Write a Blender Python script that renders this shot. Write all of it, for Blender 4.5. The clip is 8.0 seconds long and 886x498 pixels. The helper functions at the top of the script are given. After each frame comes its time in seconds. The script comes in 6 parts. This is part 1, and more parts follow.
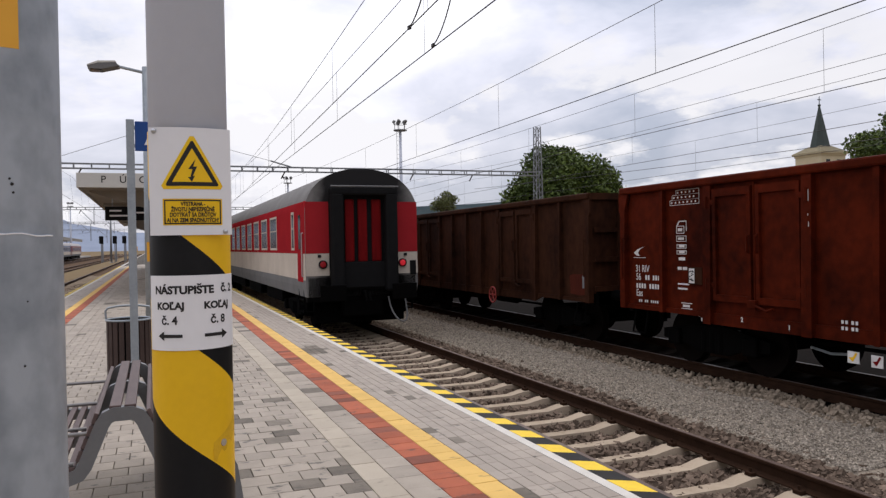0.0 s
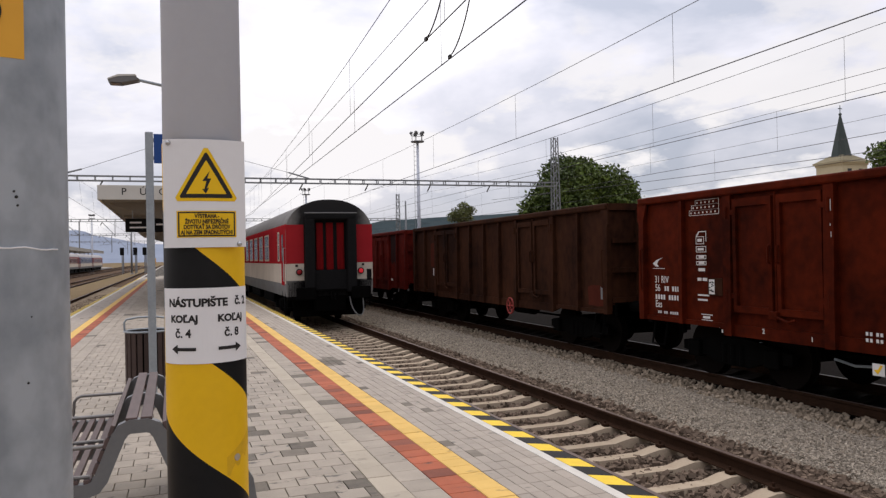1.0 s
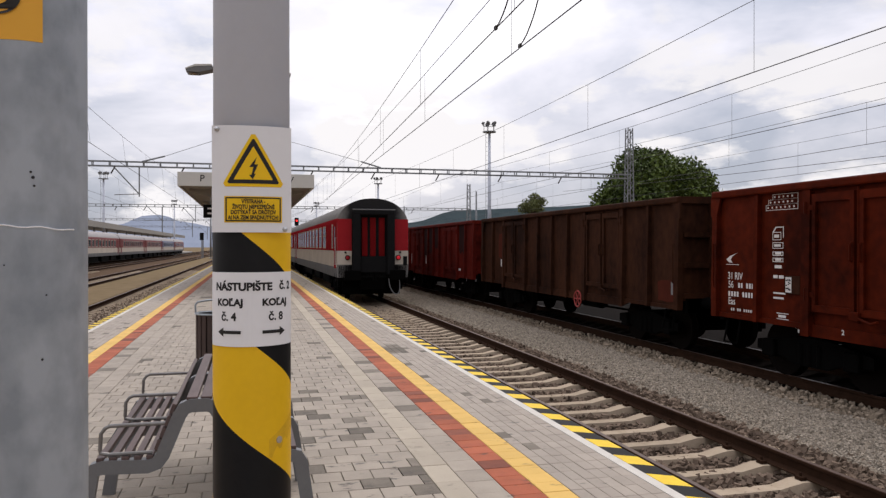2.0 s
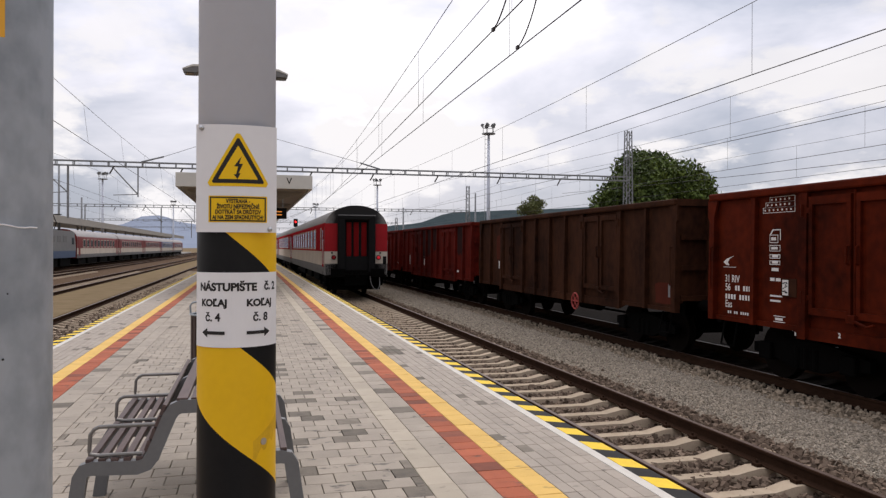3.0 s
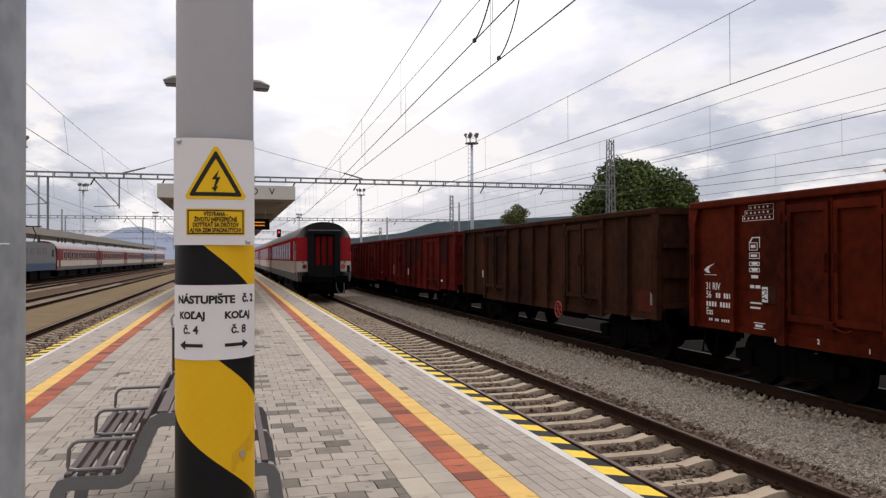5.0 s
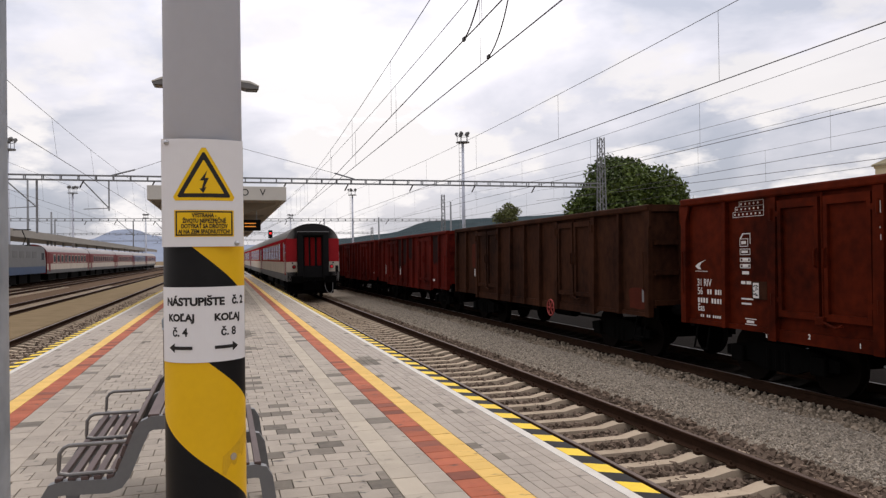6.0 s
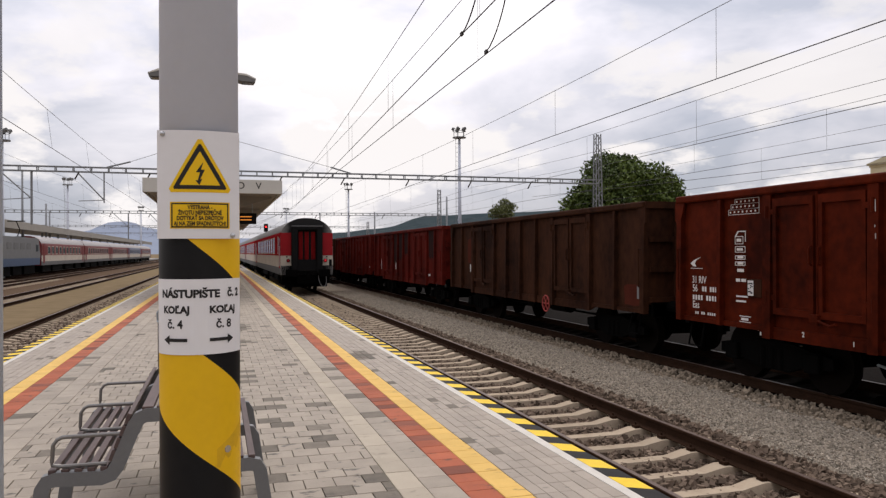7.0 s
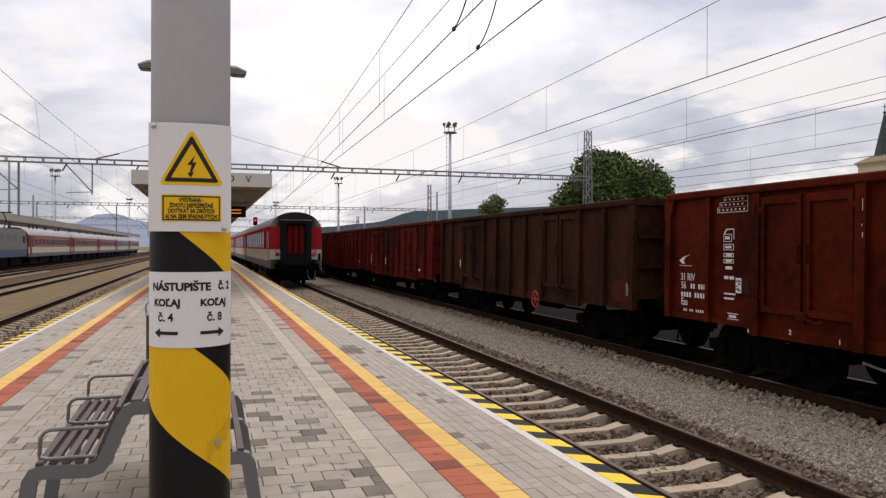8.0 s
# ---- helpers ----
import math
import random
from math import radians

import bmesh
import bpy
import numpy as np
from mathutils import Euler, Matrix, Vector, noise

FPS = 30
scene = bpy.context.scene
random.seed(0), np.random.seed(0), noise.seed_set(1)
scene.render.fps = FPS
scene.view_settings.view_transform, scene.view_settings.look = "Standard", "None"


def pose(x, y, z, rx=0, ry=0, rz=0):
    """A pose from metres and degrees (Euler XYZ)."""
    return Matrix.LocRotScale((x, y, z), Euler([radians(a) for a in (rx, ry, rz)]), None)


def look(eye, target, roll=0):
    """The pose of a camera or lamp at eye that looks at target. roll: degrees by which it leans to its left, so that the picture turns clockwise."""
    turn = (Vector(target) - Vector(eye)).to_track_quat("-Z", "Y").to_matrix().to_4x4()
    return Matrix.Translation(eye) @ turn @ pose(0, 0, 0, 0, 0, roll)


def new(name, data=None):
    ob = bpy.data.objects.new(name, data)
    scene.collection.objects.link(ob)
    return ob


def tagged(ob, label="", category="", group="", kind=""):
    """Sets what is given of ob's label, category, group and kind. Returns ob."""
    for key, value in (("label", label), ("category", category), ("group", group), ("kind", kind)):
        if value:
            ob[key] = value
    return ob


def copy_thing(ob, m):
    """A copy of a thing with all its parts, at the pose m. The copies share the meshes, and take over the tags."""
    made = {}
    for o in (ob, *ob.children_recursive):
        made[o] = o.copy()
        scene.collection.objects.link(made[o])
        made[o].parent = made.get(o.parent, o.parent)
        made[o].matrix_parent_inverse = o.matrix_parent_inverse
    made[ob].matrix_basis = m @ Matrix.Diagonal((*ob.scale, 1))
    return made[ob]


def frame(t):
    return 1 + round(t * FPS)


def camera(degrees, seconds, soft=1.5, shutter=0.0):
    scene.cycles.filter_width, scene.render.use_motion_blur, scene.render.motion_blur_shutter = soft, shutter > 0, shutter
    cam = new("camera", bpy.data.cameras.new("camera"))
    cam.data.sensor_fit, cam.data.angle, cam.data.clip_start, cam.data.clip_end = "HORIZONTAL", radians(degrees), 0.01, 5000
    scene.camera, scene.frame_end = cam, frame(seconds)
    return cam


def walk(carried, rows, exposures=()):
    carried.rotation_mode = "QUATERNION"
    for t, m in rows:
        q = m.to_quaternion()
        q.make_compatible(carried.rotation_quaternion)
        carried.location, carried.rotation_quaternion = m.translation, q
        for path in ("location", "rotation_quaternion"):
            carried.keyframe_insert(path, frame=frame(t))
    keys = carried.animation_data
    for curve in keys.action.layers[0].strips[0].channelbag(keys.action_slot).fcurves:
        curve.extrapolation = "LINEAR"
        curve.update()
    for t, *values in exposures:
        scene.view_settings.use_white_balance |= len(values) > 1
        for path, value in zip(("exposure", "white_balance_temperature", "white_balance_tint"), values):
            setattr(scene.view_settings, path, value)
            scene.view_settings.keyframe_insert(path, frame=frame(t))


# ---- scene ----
cam = camera(61.1, 8.0, soft=1.35)
PATH = [
    (0, (-3.031, 0.544, 1.626), (-2.309, 2.409, 1.612), -1.1),
    (0.5, (-3.02, 0.547, 1.629), (-2.322, 2.422, 1.628), -1.1),
    (1, (-3.014, 0.574, 1.629), (-2.335, 2.455, 1.645), -1.2),
    (1.5, (-3.0, 0.604, 1.626), (-2.431, 2.522, 1.631), -1.2),
    (1.7, (-2.969, 0.581, 1.626), (-2.469, 2.518, 1.627), -0.1),
    (2.8, (-2.885, 0.573, 1.618), (-2.380, 2.508, 1.598), 0.2),
    (3, (-2.883, 0.582, 1.622), (-2.381, 2.518, 1.619), 0.2),
    (3.5, (-2.875, 0.564, 1.626), (-2.376, 2.501, 1.656), -0.0),
    (4, (-2.871, 0.553, 1.627), (-2.348, 2.483, 1.652), -0.0),
    (4.5, (-2.869, 0.552, 1.627), (-2.334, 2.479, 1.65), 0.0),
    (6, (-2.861, 0.563, 1.627), (-2.298, 2.482, 1.647), -0.8),
    (6.5, (-2.856, 0.556, 1.626), (-2.28, 2.472, 1.644), -0.7),
    (7, (-2.862, 0.566, 1.624), (-2.288, 2.482, 1.631), -0.3),
    (7.5, (-2.865, 0.56, 1.625), (-2.277, 2.472, 1.627), 0.0),
    (8, (-2.869, 0.563, 1.624), (-2.269, 2.471, 1.618), 0.2),
]
# the white balance drifts from cool to warm
walk(cam, [(t, look(e, a, r)) for t, e, a, r in PATH], exposures=[(0.0, 0.0, 6280, 10), (0.5, 0.0, 6460, 10), (3.0, 0.0, 6480, 10), (4.5, 0.0, 6540, 10), (6.0, 0.0, 6590, 10), (8.0, 0.0, 6640, 10)])

# ---- sky and sun (bright overcast) ----
SUN_EL, SUN_AZ = 52, 20  # the sun stands behind cloud, ahead and to the right
world = bpy.data.worlds.new("sky")
scene.world = world
world.use_nodes = True
wn, wl = world.node_tree.nodes, world.node_tree.links
wn.clear()
w_out, w_bg = wn.new("ShaderNodeOutputWorld"), wn.new("ShaderNodeBackground")
w_sky = wn.new("ShaderNodeTexSky")
w_sky.sky_type, w_sky.sun_disc = "NISHITA", False
w_sky.sun_elevation, w_sky.sun_rotation = radians(SUN_EL), radians(SUN_AZ)
w_tc, w_map = wn.new("ShaderNodeTexCoord"), wn.new("ShaderNodeMapping")
w_map.inputs["Scale"].default_value = (1.0, 1.0, 2.3)
w_map.inputs["Rotation"].default_value = (0, 0, radians(150))
w_n1, w_n2 = wn.new("ShaderNodeTexNoise"), wn.new("ShaderNodeTexNoise")
w_n1.inputs["Scale"].default_value, w_n1.inputs["Detail"].default_value = 2.6, 6
w_n1.inputs["Roughness"].default_value, w_n1.inputs["Distortion"].default_value = 0.54, 0.25
w_n2.inputs["Scale"].default_value, w_n2.inputs["Detail"].default_value = 0.9, 2
w_r1 = wn.new("ShaderNodeValToRGB")
cr = w_r1.color_ramp
cr.elements[0].position, cr.elements[0].color = 0.37, (0.44, 0.46, 0.54, 1)
cr.elements[1].position, cr.elements[1].color = 0.67, (0.99, 0.97, 0.98, 1)
e = cr.elements.new(0.53)
e.color = (0.735, 0.715, 0.775, 1)
w_sep = wn.new("ShaderNodeSeparateXYZ")
w_up = wn.new("ShaderNodeMapRange")
w_up.inputs["From Min"].default_value, w_up.inputs["From Max"].default_value = 0.0, 1.0
w_up.inputs["To Min"].default_value, w_up.inputs["To Max"].default_value = 0.89, 2.75
w_mix = wn.new("ShaderNodeMix")
w_mix.data_type = "RGBA"
w_mix.inputs[0].default_value = 0.93
w_dim = wn.new("ShaderNodeVectorMath")
w_dim.operation = "SCALE"
w_dim.inputs["Scale"].default_value = 0.12
w_mul = wn.new("ShaderNodeVectorMath")
w_mul.operation = "SCALE"
w_add = wn.new("ShaderNodeMath")
w_add.operation = "ADD"
w_half = wn.new("ShaderNodeMath")
w_half.operation = "MULTIPLY_ADD"
w_half.inputs[1].default_value, w_half.inputs[2].default_value = 0.35, -0.17
wl.new(w_tc.outputs["Generated"], w_map.inputs["Vector"])
wl.new(w_map.outputs[0], w_n1.inputs["Vector"])
wl.new(w_map.outputs[0], w_n2.inputs["Vector"])
wl.new(w_n2.outputs["Fac"], w_half.inputs[0])
wl.new(w_n1.outputs["Fac"], w_add.inputs[0])
wl.new(w_half.outputs[0], w_add.inputs[1])
wl.new(w_add.outputs[0], w_r1.inputs["Fac"])
wl.new(w_tc.outputs["Generated"], w_sep.inputs[0])
wl.new(w_sep.outputs["Z"], w_up.inputs["Value"])
wl.new(w_r1.outputs["Color"], w_mul.inputs[0])
wl.new(w_up.outputs[0], w_mul.inputs["Scale"])
wl.new(w_sky.outputs[0], w_dim.inputs[0])
wl.new(w_dim.outputs[0], w_mix.inputs["A"])
wl.new(w_mul.outputs[0], w_mix.inputs["B"])
# heaped white clouds low over the hills
w_n3, w_edge, w_low = wn.new("ShaderNodeTexNoise"), wn.new("ShaderNodeMapRange"), wn.new("ShaderNodeMapRange")
w_n3.inputs["Scale"].default_value, w_n3.inputs["Detail"].default_value, w_n3.inputs["Roughness"].default_value = 4.6, 8, 0.55
w_edge.inputs["From Min"].default_value, w_edge.inputs["From Max"].default_value = 0.51, 0.57
w_low.inputs["From Min"].default_value, w_low.inputs["From Max"].default_value = 0.42, 0.16
w_puff = wn.new("ShaderNodeMath")
w_puff.operation = "MULTIPLY"
w_heap = wn.new("ShaderNodeMix")
w_heap.data_type = "RGBA"
w_heap.inputs["B"].default_value = (0.96, 0.93, 0.94, 1)
wl.new(w_map.outputs[0], w_n3.inputs["Vector"])
wl.new(w_n3.outputs["Fac"], w_edge.inputs["Value"])
wl.new(w_sep.outputs["Z"], w_low.inputs["Value"])
wl.new(w_edge.outputs[0], w_puff.inputs[0])
wl.new(w_low.outputs[0], w_puff.inputs[1])
wl.new(w_puff.outputs[0], w_heap.inputs[0])
wl.new(w_mix.outputs["Result"], w_heap.inputs["A"])
# the cloud cover brightens evenly towards the veiled sun ahead
w_side, w_all = wn.new("ShaderNodeMath"), wn.new("ShaderNodeVectorMath")
w_side.operation, w_all.operation = "MULTIPLY_ADD", "SCALE"
w_side.inputs[1].default_value, w_side.inputs[2].default_value = 0.2, 0.82
wl.new(w_sep.outputs["Y"], w_side.inputs[0])
wl.new(w_heap.outputs["Result"], w_all.inputs[0])
wl.new(w_side.outputs[0], w_all.inputs["Scale"])
wl.new(w_all.outputs[0], w_bg.inputs["Color"])
w_bg.inputs["Strength"].default_value = 1.0
wl.new(w_bg.outputs[0], w_out.inputs["Surface"])

sun = new("sun", bpy.data.lights.new("sun", "SUN"))
sun.data.energy, sun.data.angle, sun.data.color = 1.0, radians(25), (1.0, 0.93, 0.84)
sun.matrix_world = look((0, 0, 30), (-30 * math.sin(radians(SUN_AZ)) / math.tan(radians(SUN_EL)), -30 * math.cos(radians(SUN_AZ)) / math.tan(radians(SUN_EL)), 0))
scene.view_settings.exposure = 0.0


# ---- materials ----
def material(name, base, other=None, rough=0.6, metal=0.0, scale=6.0, fine=60.0, bump=0.15, spread=0.5, random_amount=0.0, spec=0.22, stretch=(1, 1, 1), stains=None):
    """Base colour broken by a coarse and a fine noise, with relief; random_amount varies it from piece to piece."""
    m = bpy.data.materials.new(name)
    m.use_nodes = True
    n, l = m.node_tree.nodes, m.node_tree.links
    bsdf = n["Principled BSDF"]
    other = other or tuple(c * 0.72 for c in base)
    if rough >= 0.85:
        spec = min(spec, 0.02)
    tc, mp = n.new("ShaderNodeTexCoord"), n.new("ShaderNodeMapping")
    mp.inputs["Scale"].default_value = stretch
    if stains:
        l.new(n.new("ShaderNodeNewGeometry").outputs["Position"], mp.inputs["Vector"])
    else:
        l.new(tc.outputs["Object"], mp.inputs["Vector"])
    n1, n2 = n.new("ShaderNodeTexNoise"), n.new("ShaderNodeTexNoise")
    for node, s, d in ((n1, scale, 5), (n2, fine, 3)):
        node.inputs["Scale"].default_value, node.inputs["Detail"].default_value = s, d
        l.new(mp.outputs[0], node.inputs["Vector"])
    ramp = n.new("ShaderNodeMapRange")
    ramp.inputs["From Min"].default_value, ramp.inputs["From Max"].default_value = 0.5 - spread / 2, 0.5 + spread / 2
    mixed = n.new("ShaderNodeMath")
    mixed.operation = "MULTIPLY_ADD"
    mixed.inputs[1].default_value = 0.35
    l.new(n2.outputs["Fac"], mixed.inputs[0])
    sc = n.new("ShaderNodeMath")
    sc.operation = "MULTIPLY"
    sc.inputs[1].default_value = 0.65
    l.new(n1.outputs["Fac"], sc.inputs[0])
    l.new(sc.outputs[0], mixed.inputs[2])
    l.new(mixed.outputs[0], ramp.inputs["Value"])
    mix = n.new("ShaderNodeMix")
    mix.data_type = "RGBA"
    l.new(ramp.outputs[0], mix.inputs[0])
    mix.inputs["A"].default_value, mix.inputs["B"].default_value = (*base, 1), (*other, 1)
    colour = mix.outputs["Result"]
    if random_amount:
        info, geo, hsv = n.new("ShaderNodeObjectInfo"), n.new("ShaderNodeNewGeometry"), n.new("ShaderNodeHueSaturation")
        both, frac, rng = n.new("ShaderNodeMath"), n.new("ShaderNodeMath"), n.new("ShaderNodeMapRange")
        both.operation, frac.operation = "ADD", "FRACT"
        l.new(info.outputs["Random"], both.inputs[0])
        l.new(geo.outputs["Random Per Island"], both.inputs[1])
        l.new(both.outputs[0], frac.inputs[0])
        l.new(frac.outputs[0], rng.inputs["Value"])
        rng.inputs["To Min"].default_value, rng.inputs["To Max"].default_value = 1 - random_amount, 1 + random_amount
        l.new(rng.outputs[0], hsv.inputs["Value"])
        l.new(colour, hsv.inputs["Color"])
        colour = hsv.outputs["Color"]
    if stains:
        # blotches of old dirt with ragged edges, lying across the pieces
        amount, size, limit = stains
        sm, sn, se = n.new("ShaderNodeMapping"), n.new("ShaderNodeTexNoise"), n.new("ShaderNodeMapRange")
        sm.inputs["Scale"].default_value = (1.0, 1.7, 1.0)
        sn.inputs["Scale"].default_value, sn.inputs["Detail"].default_value, sn.inputs["Roughness"].default_value = size, 5, 0.6
        se.inputs["From Min"].default_value, se.inputs["From Max"].default_value = limit, limit + 0.07
        se.inputs["To Max"].default_value = amount
        dirt = n.new("ShaderNodeMix")
        dirt.data_type = "RGBA"
        dirt.inputs["B"].default_value = (0.075, 0.066, 0.056, 1)
        l.new(mp.outputs[0], sm.inputs["Vector"])
        l.new(sm.outputs[0], sn.inputs["Vector"])
        l.new(sn.outputs["Fac"], se.inputs["Value"])
        l.new(se.outputs[0], dirt.inputs[0])
        l.new(colour, dirt.inputs["A"])
        colour = dirt.outputs["Result"]
    l.new(colour, bsdf.inputs["Base Color"])
    bsdf.inputs["Roughness"].default_value, bsdf.inputs["Metallic"].default_value = rough, metal
    bsdf.inputs["Specular IOR Level"].default_value = spec
    if bump:
        bp = n.new("ShaderNodeBump")
        bp.inputs["Strength"].default_value, bp.inputs["Distance"].default_value = bump, 0.01
        l.new(mixed.outputs[0], bp.inputs["Height"])
        l.new(bp.outputs[0], bsdf.inputs["Normal"])
    return m


def glowing(name, colour, strength):
    m = bpy.data.materials.new(name)
    m.use_nodes = True
    b = m.node_tree.nodes["Principled BSDF"]
    b.inputs["Base Color"].default_value = (*colour, 1)
    b.inputs["Emission Color"].default_value, b.inputs["Emission Strength"].default_value = (*colour, 1), strength
    return m


M_PAVER = material("grey_paver", (0.362, 0.307, 0.243), (0.262, 0.222, 0.177), 0.62, 0, 5, 90, 0.3, random_amount=0.10, spec=0.2, stains=(0.85, 5.5, 0.60))
M_PAVER_DARK = material("worn_paver", (0.110, 0.094, 0.075), (0.205, 0.174, 0.138), 0.65, 0, 9, 90, 0.3, random_amount=0.25, spec=0.10, stains=(0.5, 6.0, 0.6))
M_PAVER_LIGHT = material("light_slab", (0.420, 0.358, 0.274), (0.335, 0.284, 0.216), 0.62, 0, 4, 90, 0.2, random_amount=0.07, spec=0.2, stains=(0.4, 4.0, 0.60))
M_PAVER_EDGE = material("edge_paver", (0.365, 0.310, 0.254), (0.290, 0.247, 0.202), 0.62, 0, 4, 90, 0.25, random_amount=0.08, spec=0.2, stains=(0.75, 4.5, 0.615))
M_PAVER_RED = material("red_paver", (0.415, 0.118, 0.060), (0.290, 0.083, 0.045), 0.65, 0, 5, 90, 0.3, random_amount=0.14, spec=0.08, stains=(0.7, 5.0, 0.59))
M_PAVER_RED_DARK = material("stained_red_paver", (0.23, 0.072, 0.042), (0.145, 0.05, 0.033), 0.8, 0, 9, 90, 0.3, random_amount=0.2)
M_PAVER_YELLOW = material("yellow_paver", (0.72, 0.465, 0.140), (0.585, 0.370, 0.108), 0.65, 0, 5, 90, 0.3, random_amount=0.05, spec=0.08, stains=(0.45, 5.0, 0.61))
M_JOINT = material("joint_sand", (0.175, 0.158, 0.135), (0.035, 0.032, 0.029), 0.95, 0, 6, 40, 0.3, spread=0.22)
M_CONCRETE = material("concrete", (0.42, 0.40, 0.37), (0.30, 0.28, 0.26), 0.9, 0, 3, 50, 0.3)
M_SLEEPER = material("sleeper_concrete", (0.46, 0.375, 0.28), (0.31, 0.24, 0.17), 0.9, 0, 5, 50, 0.35, random_amount=0.1)
M_WHITE_LINE = material("white_road_paint", (0.64, 0.60, 0.535), (0.49, 0.455, 0.40), 0.7, 0, 6, 60, 0.2)
M_YELLOW = material("yellow_paint", (0.864, 0.515, 0.0132), (0.756, 0.4326, 0.012), 0.42, 0, 3, 40, 0.08)
M_STRIPE_YELLOW = material("worn_yellow_paint", (0.864, 0.588, 0.021), (0.6696, 0.441, 0.028), 0.6, 0, 8, 50, 0.2)
M_BLACK = material("black_paint", (0.0072, 0.0072, 0.008), (0.014, 0.0136, 0.0136), 0.45, 0, 3, 40, 0.08, spec=0.15)
M_STRIPE_BLACK = material("worn_black_paint", (0.0115, 0.0108, 0.0105), (0.028, 0.026, 0.0245), 0.6, 0, 8, 50, 0.2, spec=0.08)
M_BALLAST = material("ballast_bed", (0.150, 0.098, 0.062), (0.060, 0.040, 0.027), 0.95, 0, 25, 120, 0.8)
M_STONE = material("ballast_stone", (0.195, 0.145, 0.108), (0.105, 0.076, 0.057), 0.9, 0, 12, 60, 0.3, random_amount=0.45)
M_STONE_PALE = material("pale_ballast_stone", (0.3189, 0.2562, 0.1866), (0.2214, 0.1762, 0.1313), 0.9, 0, 12, 60, 0.3, random_amount=0.35)
M_PEBBLE = material("grey_pebble", (0.375, 0.325, 0.262), (0.235, 0.202, 0.162), 0.9, 0, 12, 60, 0.2, random_amount=0.5)
M_GRAVEL = material("fine_gravel", (0.345, 0.290, 0.225), (0.165, 0.138, 0.107), 0.95, 0, 48, 150, 1.0, spread=0.16)
M_RAIL_TOP = material("dull_rail_head", (0.15, 0.105, 0.085), (0.10, 0.07, 0.058), 0.42, 0.5, 4, 40, 0.05)
M_RAIL = material("rusty_rail", (0.045, 0.0235, 0.0140), (0.0235, 0.0130, 0.0085), 0.85, 0.0, 5, 40, 0.25)
M_GALV = material("galvanised_steel", (0.36, 0.39, 0.41), (0.27, 0.295, 0.315), 0.5, 0.45, 7, 40, 0.1, spread=0.35)
M_POLE_GREY = material("grey_pole_paint", (0.61, 0.635, 0.70), (0.56, 0.585, 0.65), 0.5, 0.0, 2, 30, 0.05)
M_PLATE = material("white_plate", (0.8208, 0.8046, 0.7938), (0.756, 0.7344, 0.7236), 0.4, 0, 3, 30, 0.03)
M_INK = material("black_ink", (0.02, 0.018, 0.017), (0.03, 0.027, 0.025), 0.5, 0, 5, 40, 0.0)
M_SIGN_YELLOW = material("sign_yellow", (0.8858, 0.5459, 0.012), (0.824, 0.4944, 0.012), 0.4, 0, 4, 30, 0.02)
M_ORANGE = material("orange_plate", (0.78, 0.40, 0.045), (0.70, 0.34, 0.04), 0.5, 0, 4, 30, 0.05)
M_STEEL = material("bright_steel", (0.55, 0.55, 0.55), (0.42, 0.42, 0.42), 0.3, 0.9, 6, 40, 0.05)
# blacker than soot: the shade below the vehicles is put into this colour
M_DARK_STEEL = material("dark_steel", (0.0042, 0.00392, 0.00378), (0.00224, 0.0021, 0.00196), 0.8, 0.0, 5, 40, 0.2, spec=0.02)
M_BENCH = material("grey_bench_paint", (0.17, 0.172, 0.1725), (0.1403, 0.14, 0.1425), 0.45, 0.2, 5, 40, 0.06)
M_SLAT = material("brown_slat", (0.124, 0.084, 0.076), (0.068, 0.0464, 0.0416), 0.55, 0, 4, 40, 0.2, random_amount=0.15, stretch=(6, 1, 6))
M_BIN_SLAT = material("dark_bin_slat", (0.075, 0.05, 0.042), (0.045, 0.03, 0.026), 0.6, 0, 4, 40, 0.2, random_amount=0.15)
M_WAGON = material("red_brown_wagon_paint", (0.096, 0.0125, 0.0040), (0.026, 0.0044, 0.0020), 0.5, 0, 0.8, 7, 0.06, spread=0.30, spec=0.02)
M_WAGON_OLD = material("dirty_brown_wagon_paint", (0.053, 0.0205, 0.0105), (0.0150, 0.0068, 0.0046), 0.65, 0, 0.9, 9, 0.08, spread=0.30, spec=0.02, stretch=(1, 1, 0.6))
M_WAGON_RED = material("faded_red_wagon_paint", (0.118, 0.0120, 0.0075), (0.034, 0.0060, 0.0044), 0.65, 0, 0.9, 9, 0.08, spread=0.30, spec=0.02, stretch=(1, 1, 0.6))
M_WAGON_PATCH = material("orange_primer", (0.085, 0.020, 0.012), (0.050, 0.013, 0.008), 0.75, 0, 3, 30, 0.1, spec=0.02)
M_LETTER = material("white_lettering", (0.75, 0.73, 0.70), (0.55, 0.52, 0.49), 0.6, 0, 10, 60, 0.0)
M_COACH_RED = material("coach_red", (0.36, 0.0230, 0.028), (0.270, 0.0190, 0.024), 0.5, 0, 2, 30, 0.03, spec=0.0)
M_COACH_FADED = material("faded_coach_red", (0.20, 0.030, 0.028), (0.13, 0.022, 0.021), 0.45, 0, 2, 30, 0.03, spec=0.08)
M_COACH_WHITE = material("coach_cream", (0.62, 0.550, 0.465), (0.44, 0.385, 0.320), 0.5, 0, 1.2, 30, 0.03, spec=0.0)
M_COACH_GREY = material("coach_grey", (0.21, 0.208, 0.205), (0.15, 0.148, 0.145), 0.6, 0, 2, 30, 0.04, spec=0.0)
M_COACH_ROOF = material("coach_roof", (0.245, 0.235, 0.222), (0.160, 0.152, 0.143), 0.7, 0, 1.2, 30, 0.06, spec=0.02)
